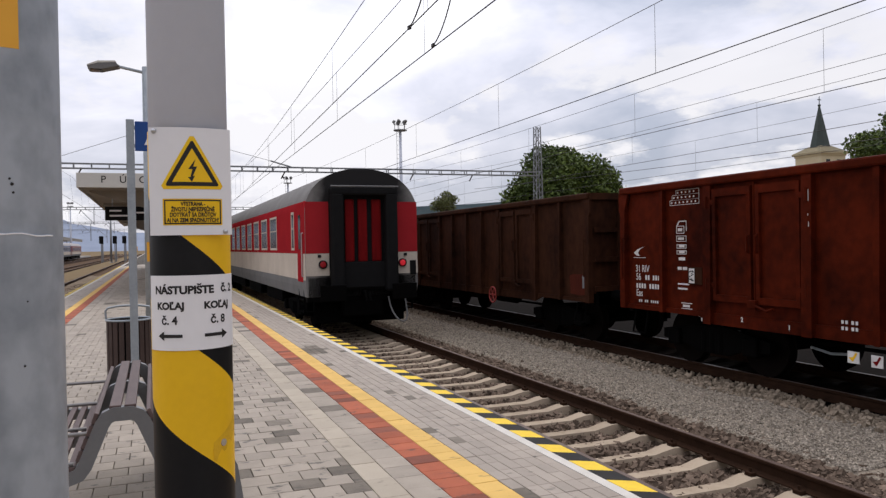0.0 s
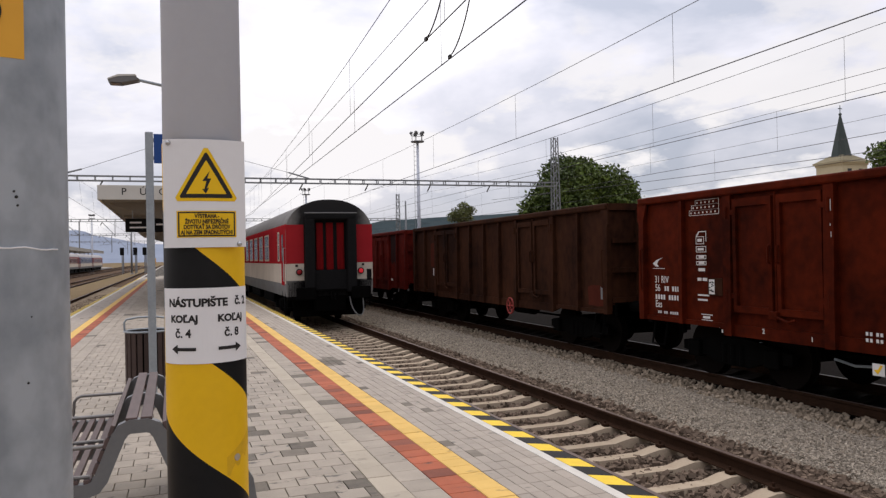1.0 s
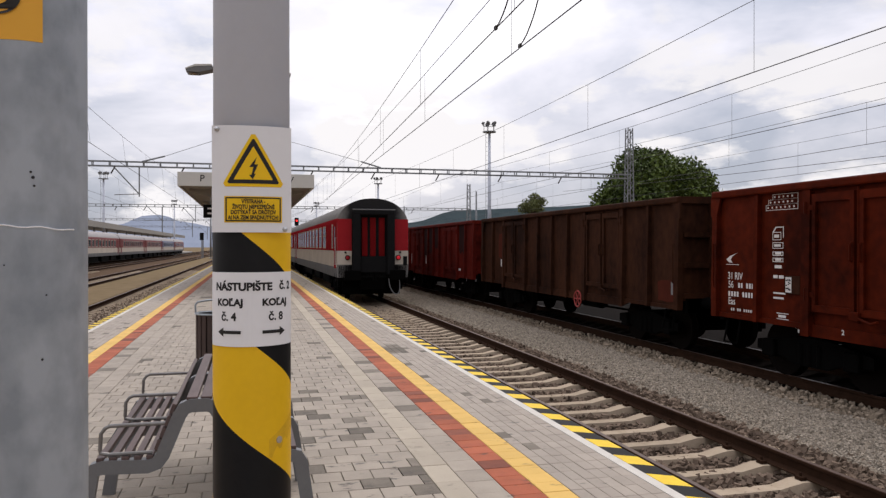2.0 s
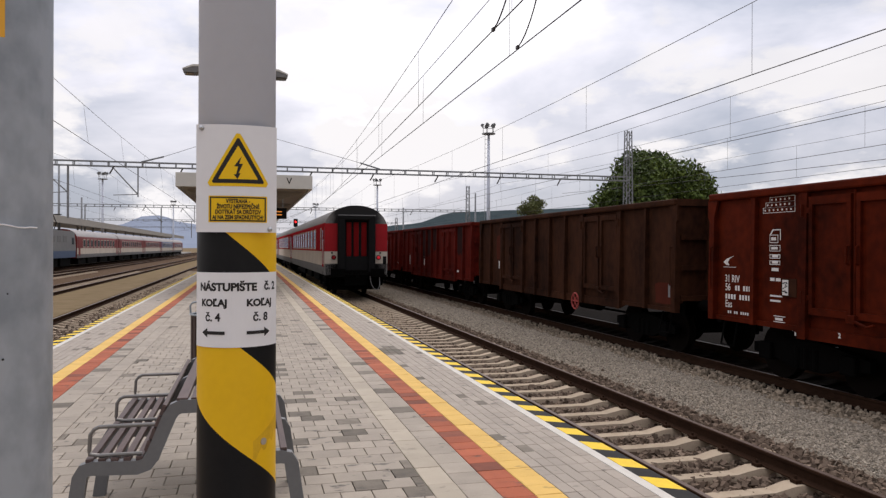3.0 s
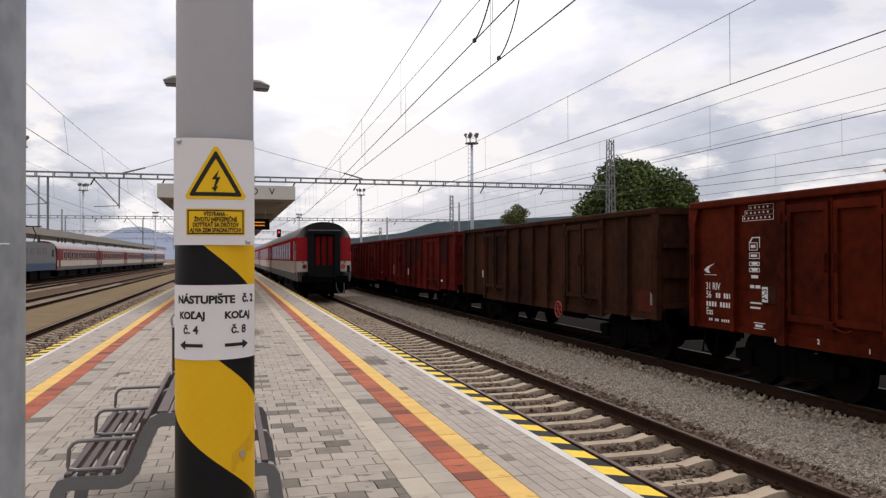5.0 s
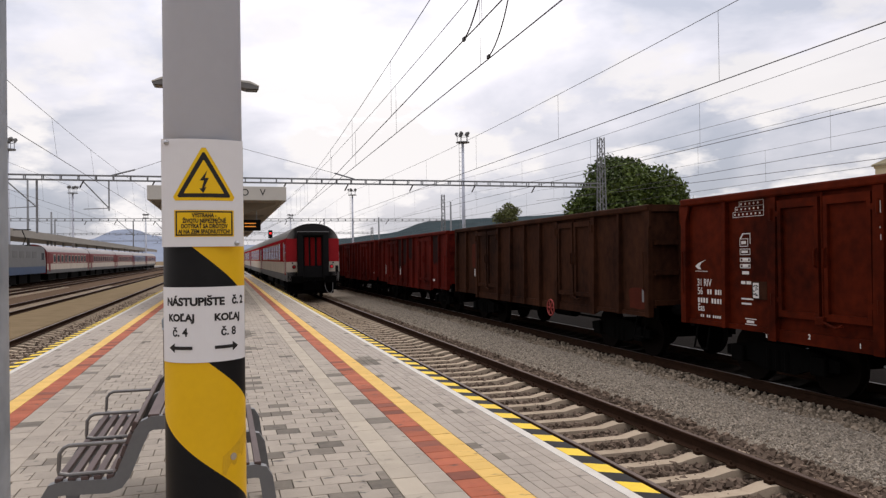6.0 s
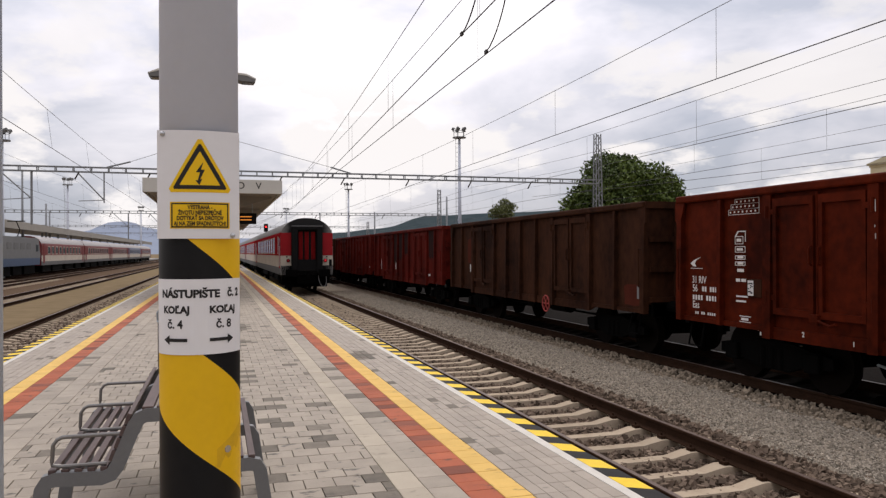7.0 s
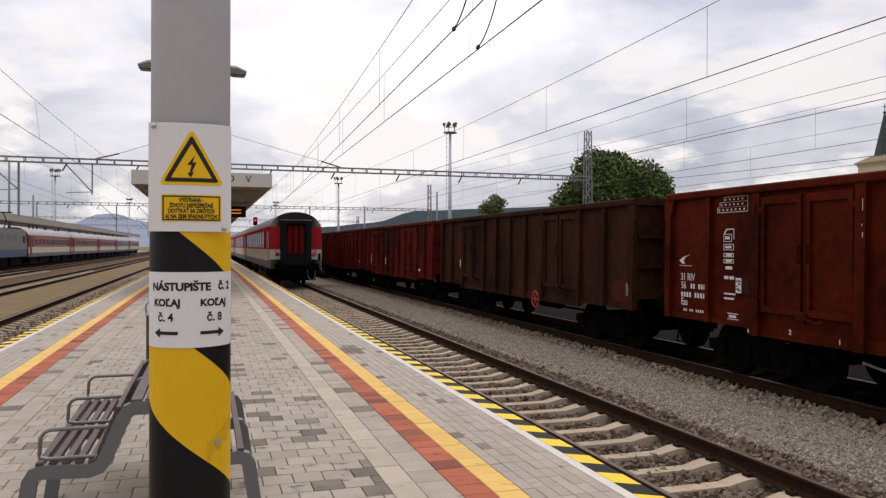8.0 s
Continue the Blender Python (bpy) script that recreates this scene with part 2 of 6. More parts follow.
M_COACH_END = material("sooty_coach_end", (0.034, 0.0325, 0.032), (0.021, 0.020, 0.0195), 0.65, 0, 2, 30, 0.08, spec=0.08)
def sooty_end():
    """Grey roof paint at the shoulders of a coach's end, black with soot towards the middle above the gangway."""
    m = material("sooty_roof_end", (0.225, 0.216, 0.205), (0.150, 0.143, 0.135), 0.6, 0, 2, 30, 0.06, spec=0.1)
    n, l = m.node_tree.nodes, m.node_tree.links
    b = n["Principled BSDF"]
    base = b.inputs["Base Color"].links[0].from_socket
    tc, sep, ab = n.new("ShaderNodeTexCoord"), n.new("ShaderNodeSeparateXYZ"), n.new("ShaderNodeMath")
    wob, add, rng, mix = n.new("ShaderNodeTexNoise"), n.new("ShaderNodeMath"), n.new("ShaderNodeMapRange"), n.new("ShaderNodeMix")
    ab.operation, add.operation, mix.data_type = "ABSOLUTE", "MULTIPLY_ADD", "RGBA"
    wob.inputs["Scale"].default_value, wob.inputs["Detail"].default_value = 3.5, 4
    add.inputs[1].default_value = 0.35
    rng.inputs["From Min"].default_value, rng.inputs["From Max"].default_value = 1.42, 1.08
    mix.inputs["B"].default_value = (0.020, 0.019, 0.019, 1)
    l.new(tc.outputs["Object"], sep.inputs[0])
    l.new(tc.outputs["Object"], wob.inputs["Vector"])
    l.new(sep.outputs["X"], ab.inputs[0])
    l.new(wob.outputs["Fac"], add.inputs[0])
    l.new(ab.outputs[0], add.inputs[2])
    l.new(add.outputs[0], rng.inputs["Value"])
    l.new(rng.outputs[0], mix.inputs[0])
    l.new(base, mix.inputs["A"])
    l.new(mix.outputs["Result"], b.inputs["Base Color"])
    return m


M_COACH_SOOT = sooty_end()
M_COACH_DARK_RED = material("shutter_red", (0.205, 0.0080, 0.0090), (0.085, 0.0045, 0.0055), 0.5, 0, 3, 30, 0.04, spec=0.03, stretch=(3, 1, 0.5))
M_RUBBER = material("black_rubber", (0.0085, 0.0085, 0.009), (0.013, 0.0125, 0.0125), 0.75, 0, 6, 40, 0.1, spec=0.06)
M_GLASS = material("dark_window_glass", (0.022, 0.024, 0.028), (0.032, 0.034, 0.038), 0.14, 0, 3, 20, 0.0, spec=0.2)
M_TAIL = glowing("tail_light", (0.80, 0.02, 0.035), 0.2)
M_TAIL_DIM = material("red_lens", (0.33, 0.015, 0.02), (0.24, 0.012, 0.016), 0.2, 0, 5, 30, 0.0)
M_SIGNAL = glowing("signal_red", (1.0, 0.02, 0.02), 3.0)
M_LED = glowing("display_led", (1.0, 0.35, 0.05), 0.5)
M_BLUE = material("blue_sign", (0.02, 0.07, 0.26), (0.018, 0.06, 0.22), 0.4, 0, 4, 30, 0.02)
M_WIRE = material("wire", (0.05, 0.045, 0.045), (0.07, 0.065, 0.06), 0.6, 0.3, 6, 30, 0.0)
M_MAST = material("mast_grey", (0.26, 0.265, 0.27), (0.20, 0.205, 0.21), 0.6, 0.3, 5, 30, 0.05)
M_CANOPY = material("canopy_panel", (0.60, 0.58, 0.53), (0.53, 0.51, 0.46), 0.5, 0, 2, 20, 0.04)
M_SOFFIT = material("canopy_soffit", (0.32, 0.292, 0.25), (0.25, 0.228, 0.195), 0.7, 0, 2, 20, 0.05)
M_LEAF = material("walnut_leaves", (0.100, 0.135, 0.024), (0.036, 0.058, 0.012), 0.6, 0, 0.35, 8, 0.2, random_amount=0.5, spread=0.3)
M_LEAF_DRY = material("yellowish_leaves", (0.156, 0.1625, 0.0585), (0.0975, 0.1105, 0.039), 0.65, 0, 2.0, 12, 0.2, random_amount=0.45)
# oily stone and sleepers, blackened further with the shade under the wagons
M_BALLAST_DARK = material("oily_shaded_ballast", (0.013, 0.0100, 0.0080), (0.006, 0.0048, 0.0042), 0.95, 0, 20, 110, 0.7, spec=0.03)
M_SLEEPER_DARK = material("oily_shaded_sleeper", (0.022, 0.0172, 0.0135), (0.011, 0.0085, 0.007), 0.9, 0, 5, 40, 0.3, spec=0.03)
M_ARMREST = material("brownish_steel_tube", (0.22, 0.21, 0.20), (0.15, 0.14, 0.13), 0.4, 0.5, 8, 40, 0.05)
# soot, with the shade under the vehicles put into the wheel colour
M_WHEEL = material("sooty_shaded_wheel", (0.0056, 0.0044, 0.004), (0.0088, 0.0064, 0.0052), 0.8, 0.0, 6, 40, 0.2, spec=0.02)
M_BARK = material("bark", (0.10, 0.08, 0.06), (0.06, 0.045, 0.035), 0.9, 0, 4, 30, 0.6)
M_HILL = material("wooded_hill", (0.058, 0.074, 0.078), (0.034, 0.047, 0.052), 1.0, 0, 0.06, 0.3, 0.0, spec=0.0)
# the haze of the distance is mixed into this pale blue
M_HILL_FAR = material("haze_tinted_mountain", (0.27, 0.305, 0.375), (0.22, 0.25, 0.315), 1.0, 0, 0.01, 0.05, 0.0, spec=0.0)
M_LOCO = material("loco_grey", (0.17, 0.17, 0.165), (0.12, 0.12, 0.12), 0.5, 0, 2, 20, 0.04)
M_LOCO_BLUE = material("loco_blue", (0.042, 0.078, 0.144), (0.033, 0.06, 0.114), 0.45, 0, 2, 20, 0.04)
M_BLUE_COACH = material("coach_blue", (0.07, 0.10, 0.20), (0.06, 0.085, 0.17), 0.45, 0, 2, 20, 0.04)
M_FAR_ROOF = material("dusty_pale_roof", (0.40, 0.375, 0.365), (0.30, 0.28, 0.275), 0.7, 0, 1.5, 20, 0.05, spec=0.05)
M_CHURCH = material("church_plaster", (0.58, 0.50, 0.34), (0.50, 0.43, 0.29), 0.85, 0, 0.6, 8, 0.05)
M_SPIRE = material("spire_copper", (0.06, 0.075, 0.068), (0.045, 0.055, 0.05), 0.6, 0.2, 1, 8, 0.05)
M_EARTH = material("weedy_ground", (0.225, 0.162, 0.098), (0.140, 0.105, 0.056), 0.95, 0, 1.2, 30, 0.4)


# ---- helpers for meshes ----
def box(bm, x0, x1, y0, y1, z0, z1, bevel=0.0):
    r = bmesh.ops.create_cube(bm, size=1.0, matrix=Matrix.LocRotScale(((x0 + x1) / 2, (y0 + y1) / 2, (z0 + z1) / 2), None, (x1 - x0, y1 - y0, z1 - z0)))
    if bevel:
        es = list({e for v in r["verts"] for e in v.link_edges})
        bmesh.ops.bevel(bm, geom=es, offset=bevel, segments=2, affect="EDGES", profile=0.5)
    return bm


def rod(bm, a, b, r0, r1=None, seg=8, caps=True):
    a, b = Vector(a), Vector(b)
    d = b - a
    m = Matrix.Translation((a + b) / 2) @ d.to_track_quat("Z", "Y").to_matrix().to_4x4()
    bmesh.ops.create_cone(bm, cap_ends=caps, segments=seg, radius1=r0, radius2=r0 if r1 is None else r1, depth=d.length, matrix=m)
    return bm


def tube(bm, pts, r, seg=6):
    """One connected round tube along a line of points."""
    pts = [Vector(p) for p in pts]
    n = len(pts)
    rings, side = [], None
    for i, p in enumerate(pts):
        d = (pts[min(i + 1, n - 1)] - pts[max(i - 1, 0)]).normalized()
        if side is None:
            side = d.orthogonal().normalized()
        side = (side - d * side.dot(d)).normalized()
        up = d.cross(side)
        rings.append([bm.verts.new(p + r * (math.cos(math.tau * k / seg) * side + math.sin(math.tau * k / seg) * up)) for k in range(seg)])
    for q0, q1 in zip(rings[:-1], rings[1:]):
        for k in range(seg):
            bm.faces.new((q0[k], q0[(k + 1) % seg], q1[(k + 1) % seg], q1[k]))
    bm.faces.new(rings[0][::-1])
    bm.faces.new(rings[-1])
    return bm


def prism(bm, pts, axis, a0, a1):
    """Extrudes a 2D outline along an axis. axis x: (y, z) outline; y: (x, z); z: (x, y)."""
    def at(p, a):
        return {"x": (a, p[0], p[1]), "y": (p[0], a, p[1]), "z": (p[0], p[1], a)}[axis]
    v0 = [bm.verts.new(at(p, a0)) for p in pts]
    v1 = [bm.verts.new(at(p, a1)) for p in pts]
    n = len(pts)
    faces = [bm.faces.new(v0), bm.faces.new(v1)]
    for i in range(n):
        faces.append(bm.faces.new((v0[i], v0[(i + 1) % n], v1[(i + 1) % n], v1[i])))
    bmesh.ops.recalc_face_normals(bm, faces=faces)
    return bm


def strip(bm, outer, inner, axis, a0, a1):
    """A band between two open 2D lines of equal length, extruded along an axis."""
    for i in range(len(outer) - 1):
        prism(bm, [outer[i], outer[i + 1], inner[i + 1], inner[i]], axis, a0, a1)
    bmesh.ops.remove_doubles(bm, verts=bm.verts[:], dist=0.0002)
    return bm


def mesh_of(name, bm, mat, smooth=False):
    me = bpy.data.meshes.new(name)
    bm.to_mesh(me)
    bm.free()
    me.materials.append(mat)
    if smooth:
        me.polygons.foreach_set("use_smooth", [True] * len(me.polygons))
        me.update()
    return me


def part(name, bm, mat, parent, label="", at=None, smooth=False):
    me = bm if isinstance(bm, bpy.types.Mesh) else mesh_of(name, bm, mat, smooth)
    ob = new(name, me)
    ob.parent = parent
    if at is not None:
        ob.matrix_basis = at
    if label:
        tagged(ob, label)
    return ob


def thing(name, m, label, category, group="", kind=""):
    ob = new(name)
    ob.empty_display_size = 0.2
    ob.matrix_basis = m
    return tagged(ob, label, category, group, kind)


def lettering(name, body, size, mat, parent, at, align="CENTER", bend=None, wide=1.0, heavy=0.0):
    """Flat writing in the built-in font; bend wraps it round an upright tube of that radius whose axis is the y of the text, bend behind it."""
    cu = bpy.data.curves.new(name, "FONT")
    cu.body, cu.size, cu.align_x, cu.align_y = body, size, align, "CENTER"
    cu.offset = heavy
    tmp = bpy.data.objects.new(name, cu)
    scene.collection.objects.link(tmp)
    me = bpy.data.meshes.new_from_object(tmp.evaluated_get(bpy.context.evaluated_depsgraph_get()))
    bpy.data.objects.remove(tmp)
    me.name = name
    if wide != 1.0 or bend:
        if bend:
            bm = bmesh.new()
            bm.from_mesh(me)
            bmesh.ops.triangulate(bm, faces=bm.faces[:])
            bmesh.ops.subdivide_edges(bm, edges=[e for e in bm.edges if e.calc_length() > size * 0.35], cuts=1)
            bm.to_mesh(me)
            bm.free()
        for v in me.vertices:
            v.co.x *= wide
            if bend:
                a = v.co.x / bend
                v.co.x, v.co.z = bend * math.sin(a), bend * (math.cos(a) - 1) + v.co.z
    me.materials.clear()
    me.materials.append(mat)
    return part(name, me, mat, parent, at=at)


# ---- ground, platform and tracks ----
PX = -3.065          # the platform's middle line; its edges lie 3.065 m to both sides
RAIL_Z = -0.55       # rail tops below the paving
FAR = 420.0
TRACKS = (1.775, 6.65, 11.95, 17.3, 22.7, -7.8, -12.6, -18.0, -22.0)


def ground():
    bm = bmesh.new()
    box(bm, -2500, 2500, -2500, 2500, -1.6, -0.86)
    ob = part("ground", bm, M_EARTH, None)
    tagged(ob, "weedy gravelly railway ground reaching to the hills", "ground", kind="structure")
    for x0, x1, z in ((0.06, 3.55, -0.835), (5.0, 5.62, -0.80), (5.6, 26.0, -0.795), (-24.5, -6.2, -0.80)):
        bm = bmesh.new()
        prism(bm, [(x0 - 0.02, -0.9), (x1 + 0.25, -0.9), (x1, z), (x0, z)], "y", -30, FAR)
        # the bed below and behind the wagons carries their shade in its colour
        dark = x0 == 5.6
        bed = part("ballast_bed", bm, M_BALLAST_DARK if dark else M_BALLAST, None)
        tagged(bed, "dark oily ballast with the wagons' shade put into its colour" if dark else "brown crushed-stone ballast under the tracks", "ballast", kind="structure")
    bm = bmesh.new()
    prism(bm, [(3.25, -0.9), (5.3, -0.9), (5.12, -0.705), (3.42, -0.715)], "y", -30, FAR)
    walkway = part("gravel_path", bm, M_GRAVEL, None)
    tagged(walkway, "strip of fine grey gravel between two tracks", "gravel", kind="structure")
    bm = bmesh.new()
    prism(bm, [(-11.9, -0.9), (-8.95, -0.9), (-9.1, -0.70), (-11.75, -0.70)], "y", -30, FAR)
    walkway = part("gravel_path", bm, M_EARTH, None)
    tagged(walkway, "strip of brownish gravel between the tracks", "gravel", kind="structure")


ground()


def rail_outline(x):
    return [(x - 0.075, -0.16), (x + 0.075, -0.16), (x + 0.075, -0.148), (x + 0.011, -0.125), (x + 0.011, -0.045), (x + 0.036, -0.032),
            (x + 0.036, -0.006), (x + 0.026, 0.0), (x - 0.026, 0.0), (x - 0.036, -0.006), (x - 0.036, -0.032), (x - 0.011, -0.045), (x - 0.011, -0.125), (x - 0.075, -0.148)]


def sleeper_mesh():
    """A concrete sleeper, waisted in the middle, with raised rail seats."""
    bm = bmesh.new()
    rows = [(-1.3, -0.19, 0.10), (-0.95, -0.165, 0.10), (-0.58, -0.165, 0.10), (-0.35, -0.215, 0.085), (0.35, -0.215, 0.085), (0.58, -0.165, 0.10), (0.95, -0.165, 0.10), (1.3, -0.19, 0.10)]
    rings = []
    for x, z, w in rows:
        rings.append([bm.verts.new(p) for p in ((x, -w * 1.35, -0.36), (x, -w, z), (x, w, z), (x, w * 1.35, -0.36))])
    for a, b in zip(rings[:-1], rings[1:]):
        for i in range(3):
            bm.faces.new((a[i], b[i], b[i + 1], a[i + 1]))
    bm.faces.new(rings[0])
    bm.faces.new(rings[-1][::-1])
    bmesh.ops.recalc_face_normals(bm, faces=bm.faces[:])
    return mesh_of("sleeper", bm, M_SLEEPER)


SLEEPER = sleeper_mesh()


def clip_mesh():
    bm = bmesh.new()
    for s in (-1, 1):
        box(bm, s * 0.11 - 0.035, s * 0.11 + 0.035, -0.05, 0.05, -0.17, -0.125, 0.01)
        rod(bm, (s * 0.11, 0, -0.13), (s * 0.11, 0, -0.09), 0.014, seg=6)
    return mesh_of("rail_clip", bm, M_RAIL)


CLIP = clip_mesh()


def track(xc, label, near):
    tr = thing("railway_track", pose(xc, 0, RAIL_Z), label, "track", "railway tracks", "structure")
    for s in (-1, 1):
        bm = bmesh.new()
        prism(bm, rail_outline(s * 0.7535), "y", -30, FAR)
        part("rail", bm, M_RAIL, tr)
        bm = bmesh.new()
        prism(bm, [(s * 0.7535 - 0.027, -0.0005), (s * 0.7535 + 0.027, -0.0005), (s * 0.7535 + 0.025, 0.0015), (s * 0.7535 - 0.025, 0.0015)], "y", -30, FAR)
        part("rail_head", bm, M_RAIL_TOP, tr, "worn bright running surface")
    bm = bmesh.new()
    for i in range(-8, 300):
        y = 0.35 + i * 0.6
        if near and 5 <= i < 85:
            sl = part("sleeper", SLEEPER, M_SLEEPER, tr, at=pose(0, y, 0, 0, 0, random.uniform(-0.4, 0.4)))
            if i < 30:
                for s in (-1, 1):
                    part("rail_clip", CLIP, M_RAIL, sl, at=pose(s * 0.7535, 0, 0.0))
        elif i < 130:
            b2 = bmesh.new()
            b2.from_mesh(SLEEPER)
            bmesh.ops.translate(b2, vec=(0, y, 0), verts=b2.verts[:])
            tmp = bpy.data.meshes.new("tmp")
            b2.to_mesh(tmp)
            b2.free()
            bm.from_mesh(tmp)
            bpy.data.meshes.remove(tmp)
    # sleepers under the wagons get the colour with shade in it
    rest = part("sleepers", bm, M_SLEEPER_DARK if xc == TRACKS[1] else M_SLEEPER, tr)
    tagged(rest, kind="stuff")
    return tr


track(TRACKS[0], "railway track on concrete sleepers beside the platform", True)
track(TRACKS[1], "dark rusty railway track under the freight wagons", False)
track(TRACKS[5], "railway track on concrete sleepers along the platform", False)
for x in TRACKS[6:]:
    track(x, "station track with rusty rails in brown ballast", False)


def stones(name, label, mat, n, area, size, seed, slope=None):
    """Loose crushed stones, each a small uneven block."""
    rng = np.random.default_rng(seed)
    x0, x1, y0, y1, z0, z1 = area
    corner = np.array([(-1, -1, -1), (1, -1, -1), (1, 1, -1), (-1, 1, -1), (-1, -1, 1), (1, -1, 1), (1, 1, 1), (-1, 1, 1)], float) * 0.5
    quads = np.array([(0, 3, 2, 1), (4, 5, 6, 7), (0, 1, 5, 4), (1, 2, 6, 5), (2, 3, 7, 6), (3, 0, 4, 7)])
    u = rng.random(n) ** 1.7
    c = np.stack([rng.uniform(x0, x1, n), y0 + (y1 - y0) * u, rng.uniform(z0, z1, n)], 1)
    s = size * rng.uniform(0.6, 1.5, (n, 1, 1)) * rng.uniform(0.6, 1.2, (n, 1, 3))
    v = corner[None] * s * rng.uniform(0.55, 1.15, (n, 8, 3))
    a = rng.uniform(0, 2 * np.pi, (n, 3))
    for ax, (i, j) in enumerate(((1, 2), (0, 2), (0, 1))):
        ca, sa = np.cos(a[:, ax])[:, None], np.sin(a[:, ax])[:, None]
        vi, vj = v[:, :, i].copy(), v[:, :, j].copy()
        v[:, :, i], v[:, :, j] = ca * vi - sa * vj, sa * vi + ca * vj
    v = (v + c[:, None]).reshape(-1, 3)
    f = (quads[None] + 8 * np.arange(n)[:, None, None]).reshape(-1, 4)
    me = bpy.data.meshes.new(name)
    me.from_pydata(v.tolist(), [], f.tolist())
    me.materials.append(mat)
    ob = new(name, me)
    return tagged(ob, label, "stones", kind="stuff")


stones("ballast_stones", "loose brown crushed stones between concrete sleepers", M_STONE, 32000, (0.12, 3.0, 5.0, 46.0, -0.86, -0.795), 0.055, 1)
stones("ballast_stones", "loose brown crushed stones along the rail", M_STONE, 12000, (2.95, 3.65, 5.0, 50.0, -0.81, -0.735), 0.055, 2)
stones("ballast_stones", "paler crushed stones beside the wagon track", M_STONE_PALE, 13000, (4.95, 5.75, 6.0, 55.0, -0.79, -0.69), 0.048, 3)
stones("gravel_stones", "small grey stones strewn on the gravel path", M_PEBBLE, 60000, (3.42, 5.12, 6.0, 46.0, -0.722, -0.703), 0.021, 4)
stones("ballast_stones", "brown crushed stones beside the platform track", M_STONE, 9000, (-9.2, -6.4, 13.0, 60.0, -0.82, -0.765), 0.06, 5)


# ---- the platform ----
def platform():
    pf = thing("platform", pose(PX, 0, 0), "paved island platform between two tracks", "platform", kind="structure")
    bm = bmesh.new()
    box(bm, -2.93, 2.93, -30, FAR, -0.86, -0.055)
    part("platform_body", bm, M_JOINT, pf, "dark joint bedding under the paving")
    for s in (-1, 1):
        bm = bmesh.new()
        prism(bm, [(s * 2.935, -0.86), (s * 2.97, -0.86), (s * 2.97, -0.14), (s * 3.04, -0.12), (s * 3.04, -0.004), (s * 3.036, 0.0), (s * 2.935, 0.0)], "y", -30, FAR)
        part("kerb", bm, M_CONCRETE, pf, "concrete platform edge")
        # white line, then black and yellow slanting blocks on the edge
        bm = bmesh.new()
        box(bm, min(s * 2.795, s * 2.875), max(s * 2.795, s * 2.875), -30, FAR, -0.05, 0.001)
        part("white_line", bm, M_WHITE_LINE, pf, "worn white safety line")
        bm = bmesh.new()
        box(bm, min(s * 2.876, s * 2.934), max(s * 2.876, s * 2.934), -30, FAR, -0.05, 0.0)
        part("kerb_strip", bm, M_CONCRETE, pf)
        rest = bmesh.new()
        for i in range(320):
            y = 0.895 + i * 0.25
            dark = i % 2 == 0
            a, b = s * 2.877, s * 3.036
            pts = [(a, y), (b, y - 0.1), (b, y + 0.15), (a, y + 0.25)]
            if s < 0:
                pts = pts[::-1]
            bm = bmesh.new()
            prism(bm, pts, "z", 0.0005, 0.003)
            if (s > 0 and i < 150) or (s < 0 and 40 < i < 190):
                part("stripe", bm, M_STRIPE_BLACK if dark else M_STRIPE_YELLOW, pf, "black painted block" if dark else "yellow painted block")
            else:
                if not dark:
                    tmp = bpy.data.meshes.new("tmp")
                    bm.to_mesh(tmp)
                    rest.from_mesh(tmp)
                    bpy.data.meshes.remove(tmp)
                bm.free()
        tagged(part("far_stripes", rest, M_STRIPE_YELLOW, pf, "row of yellow painted blocks"), kind="stuff")
    return pf


PLATFORM = platform()


def paver_mesh(name, w, d, mat, gap=0.0045):
    bm = bmesh.new()
    w, d = w / 2 - gap, d / 2 - gap
    c = 0.003
    lo = [bm.verts.new(p) for p in ((-w, -d, -0.05), (w, -d, -0.05), (w, d, -0.05), (-w, d, -0.05))]
    mid = [bm.verts.new(p) for p in ((-w, -d, -c), (w, -d, -c), (w, d, -c), (-w, d, -c))]
    top = [bm.verts.new(p) for p in ((c - w, c - d, 0), (w - c, c - d, 0), (w - c, d - c, 0), (c - w, d - c, 0))]
    bm.faces.new(top)
    for a, b in ((lo, mid), (mid, top)):
        for i in range(4):
            bm.faces.new((a[i], a[(i + 1) % 4], b[(i + 1) % 4], b[i]))
    return mesh_of(name, bm, mat)


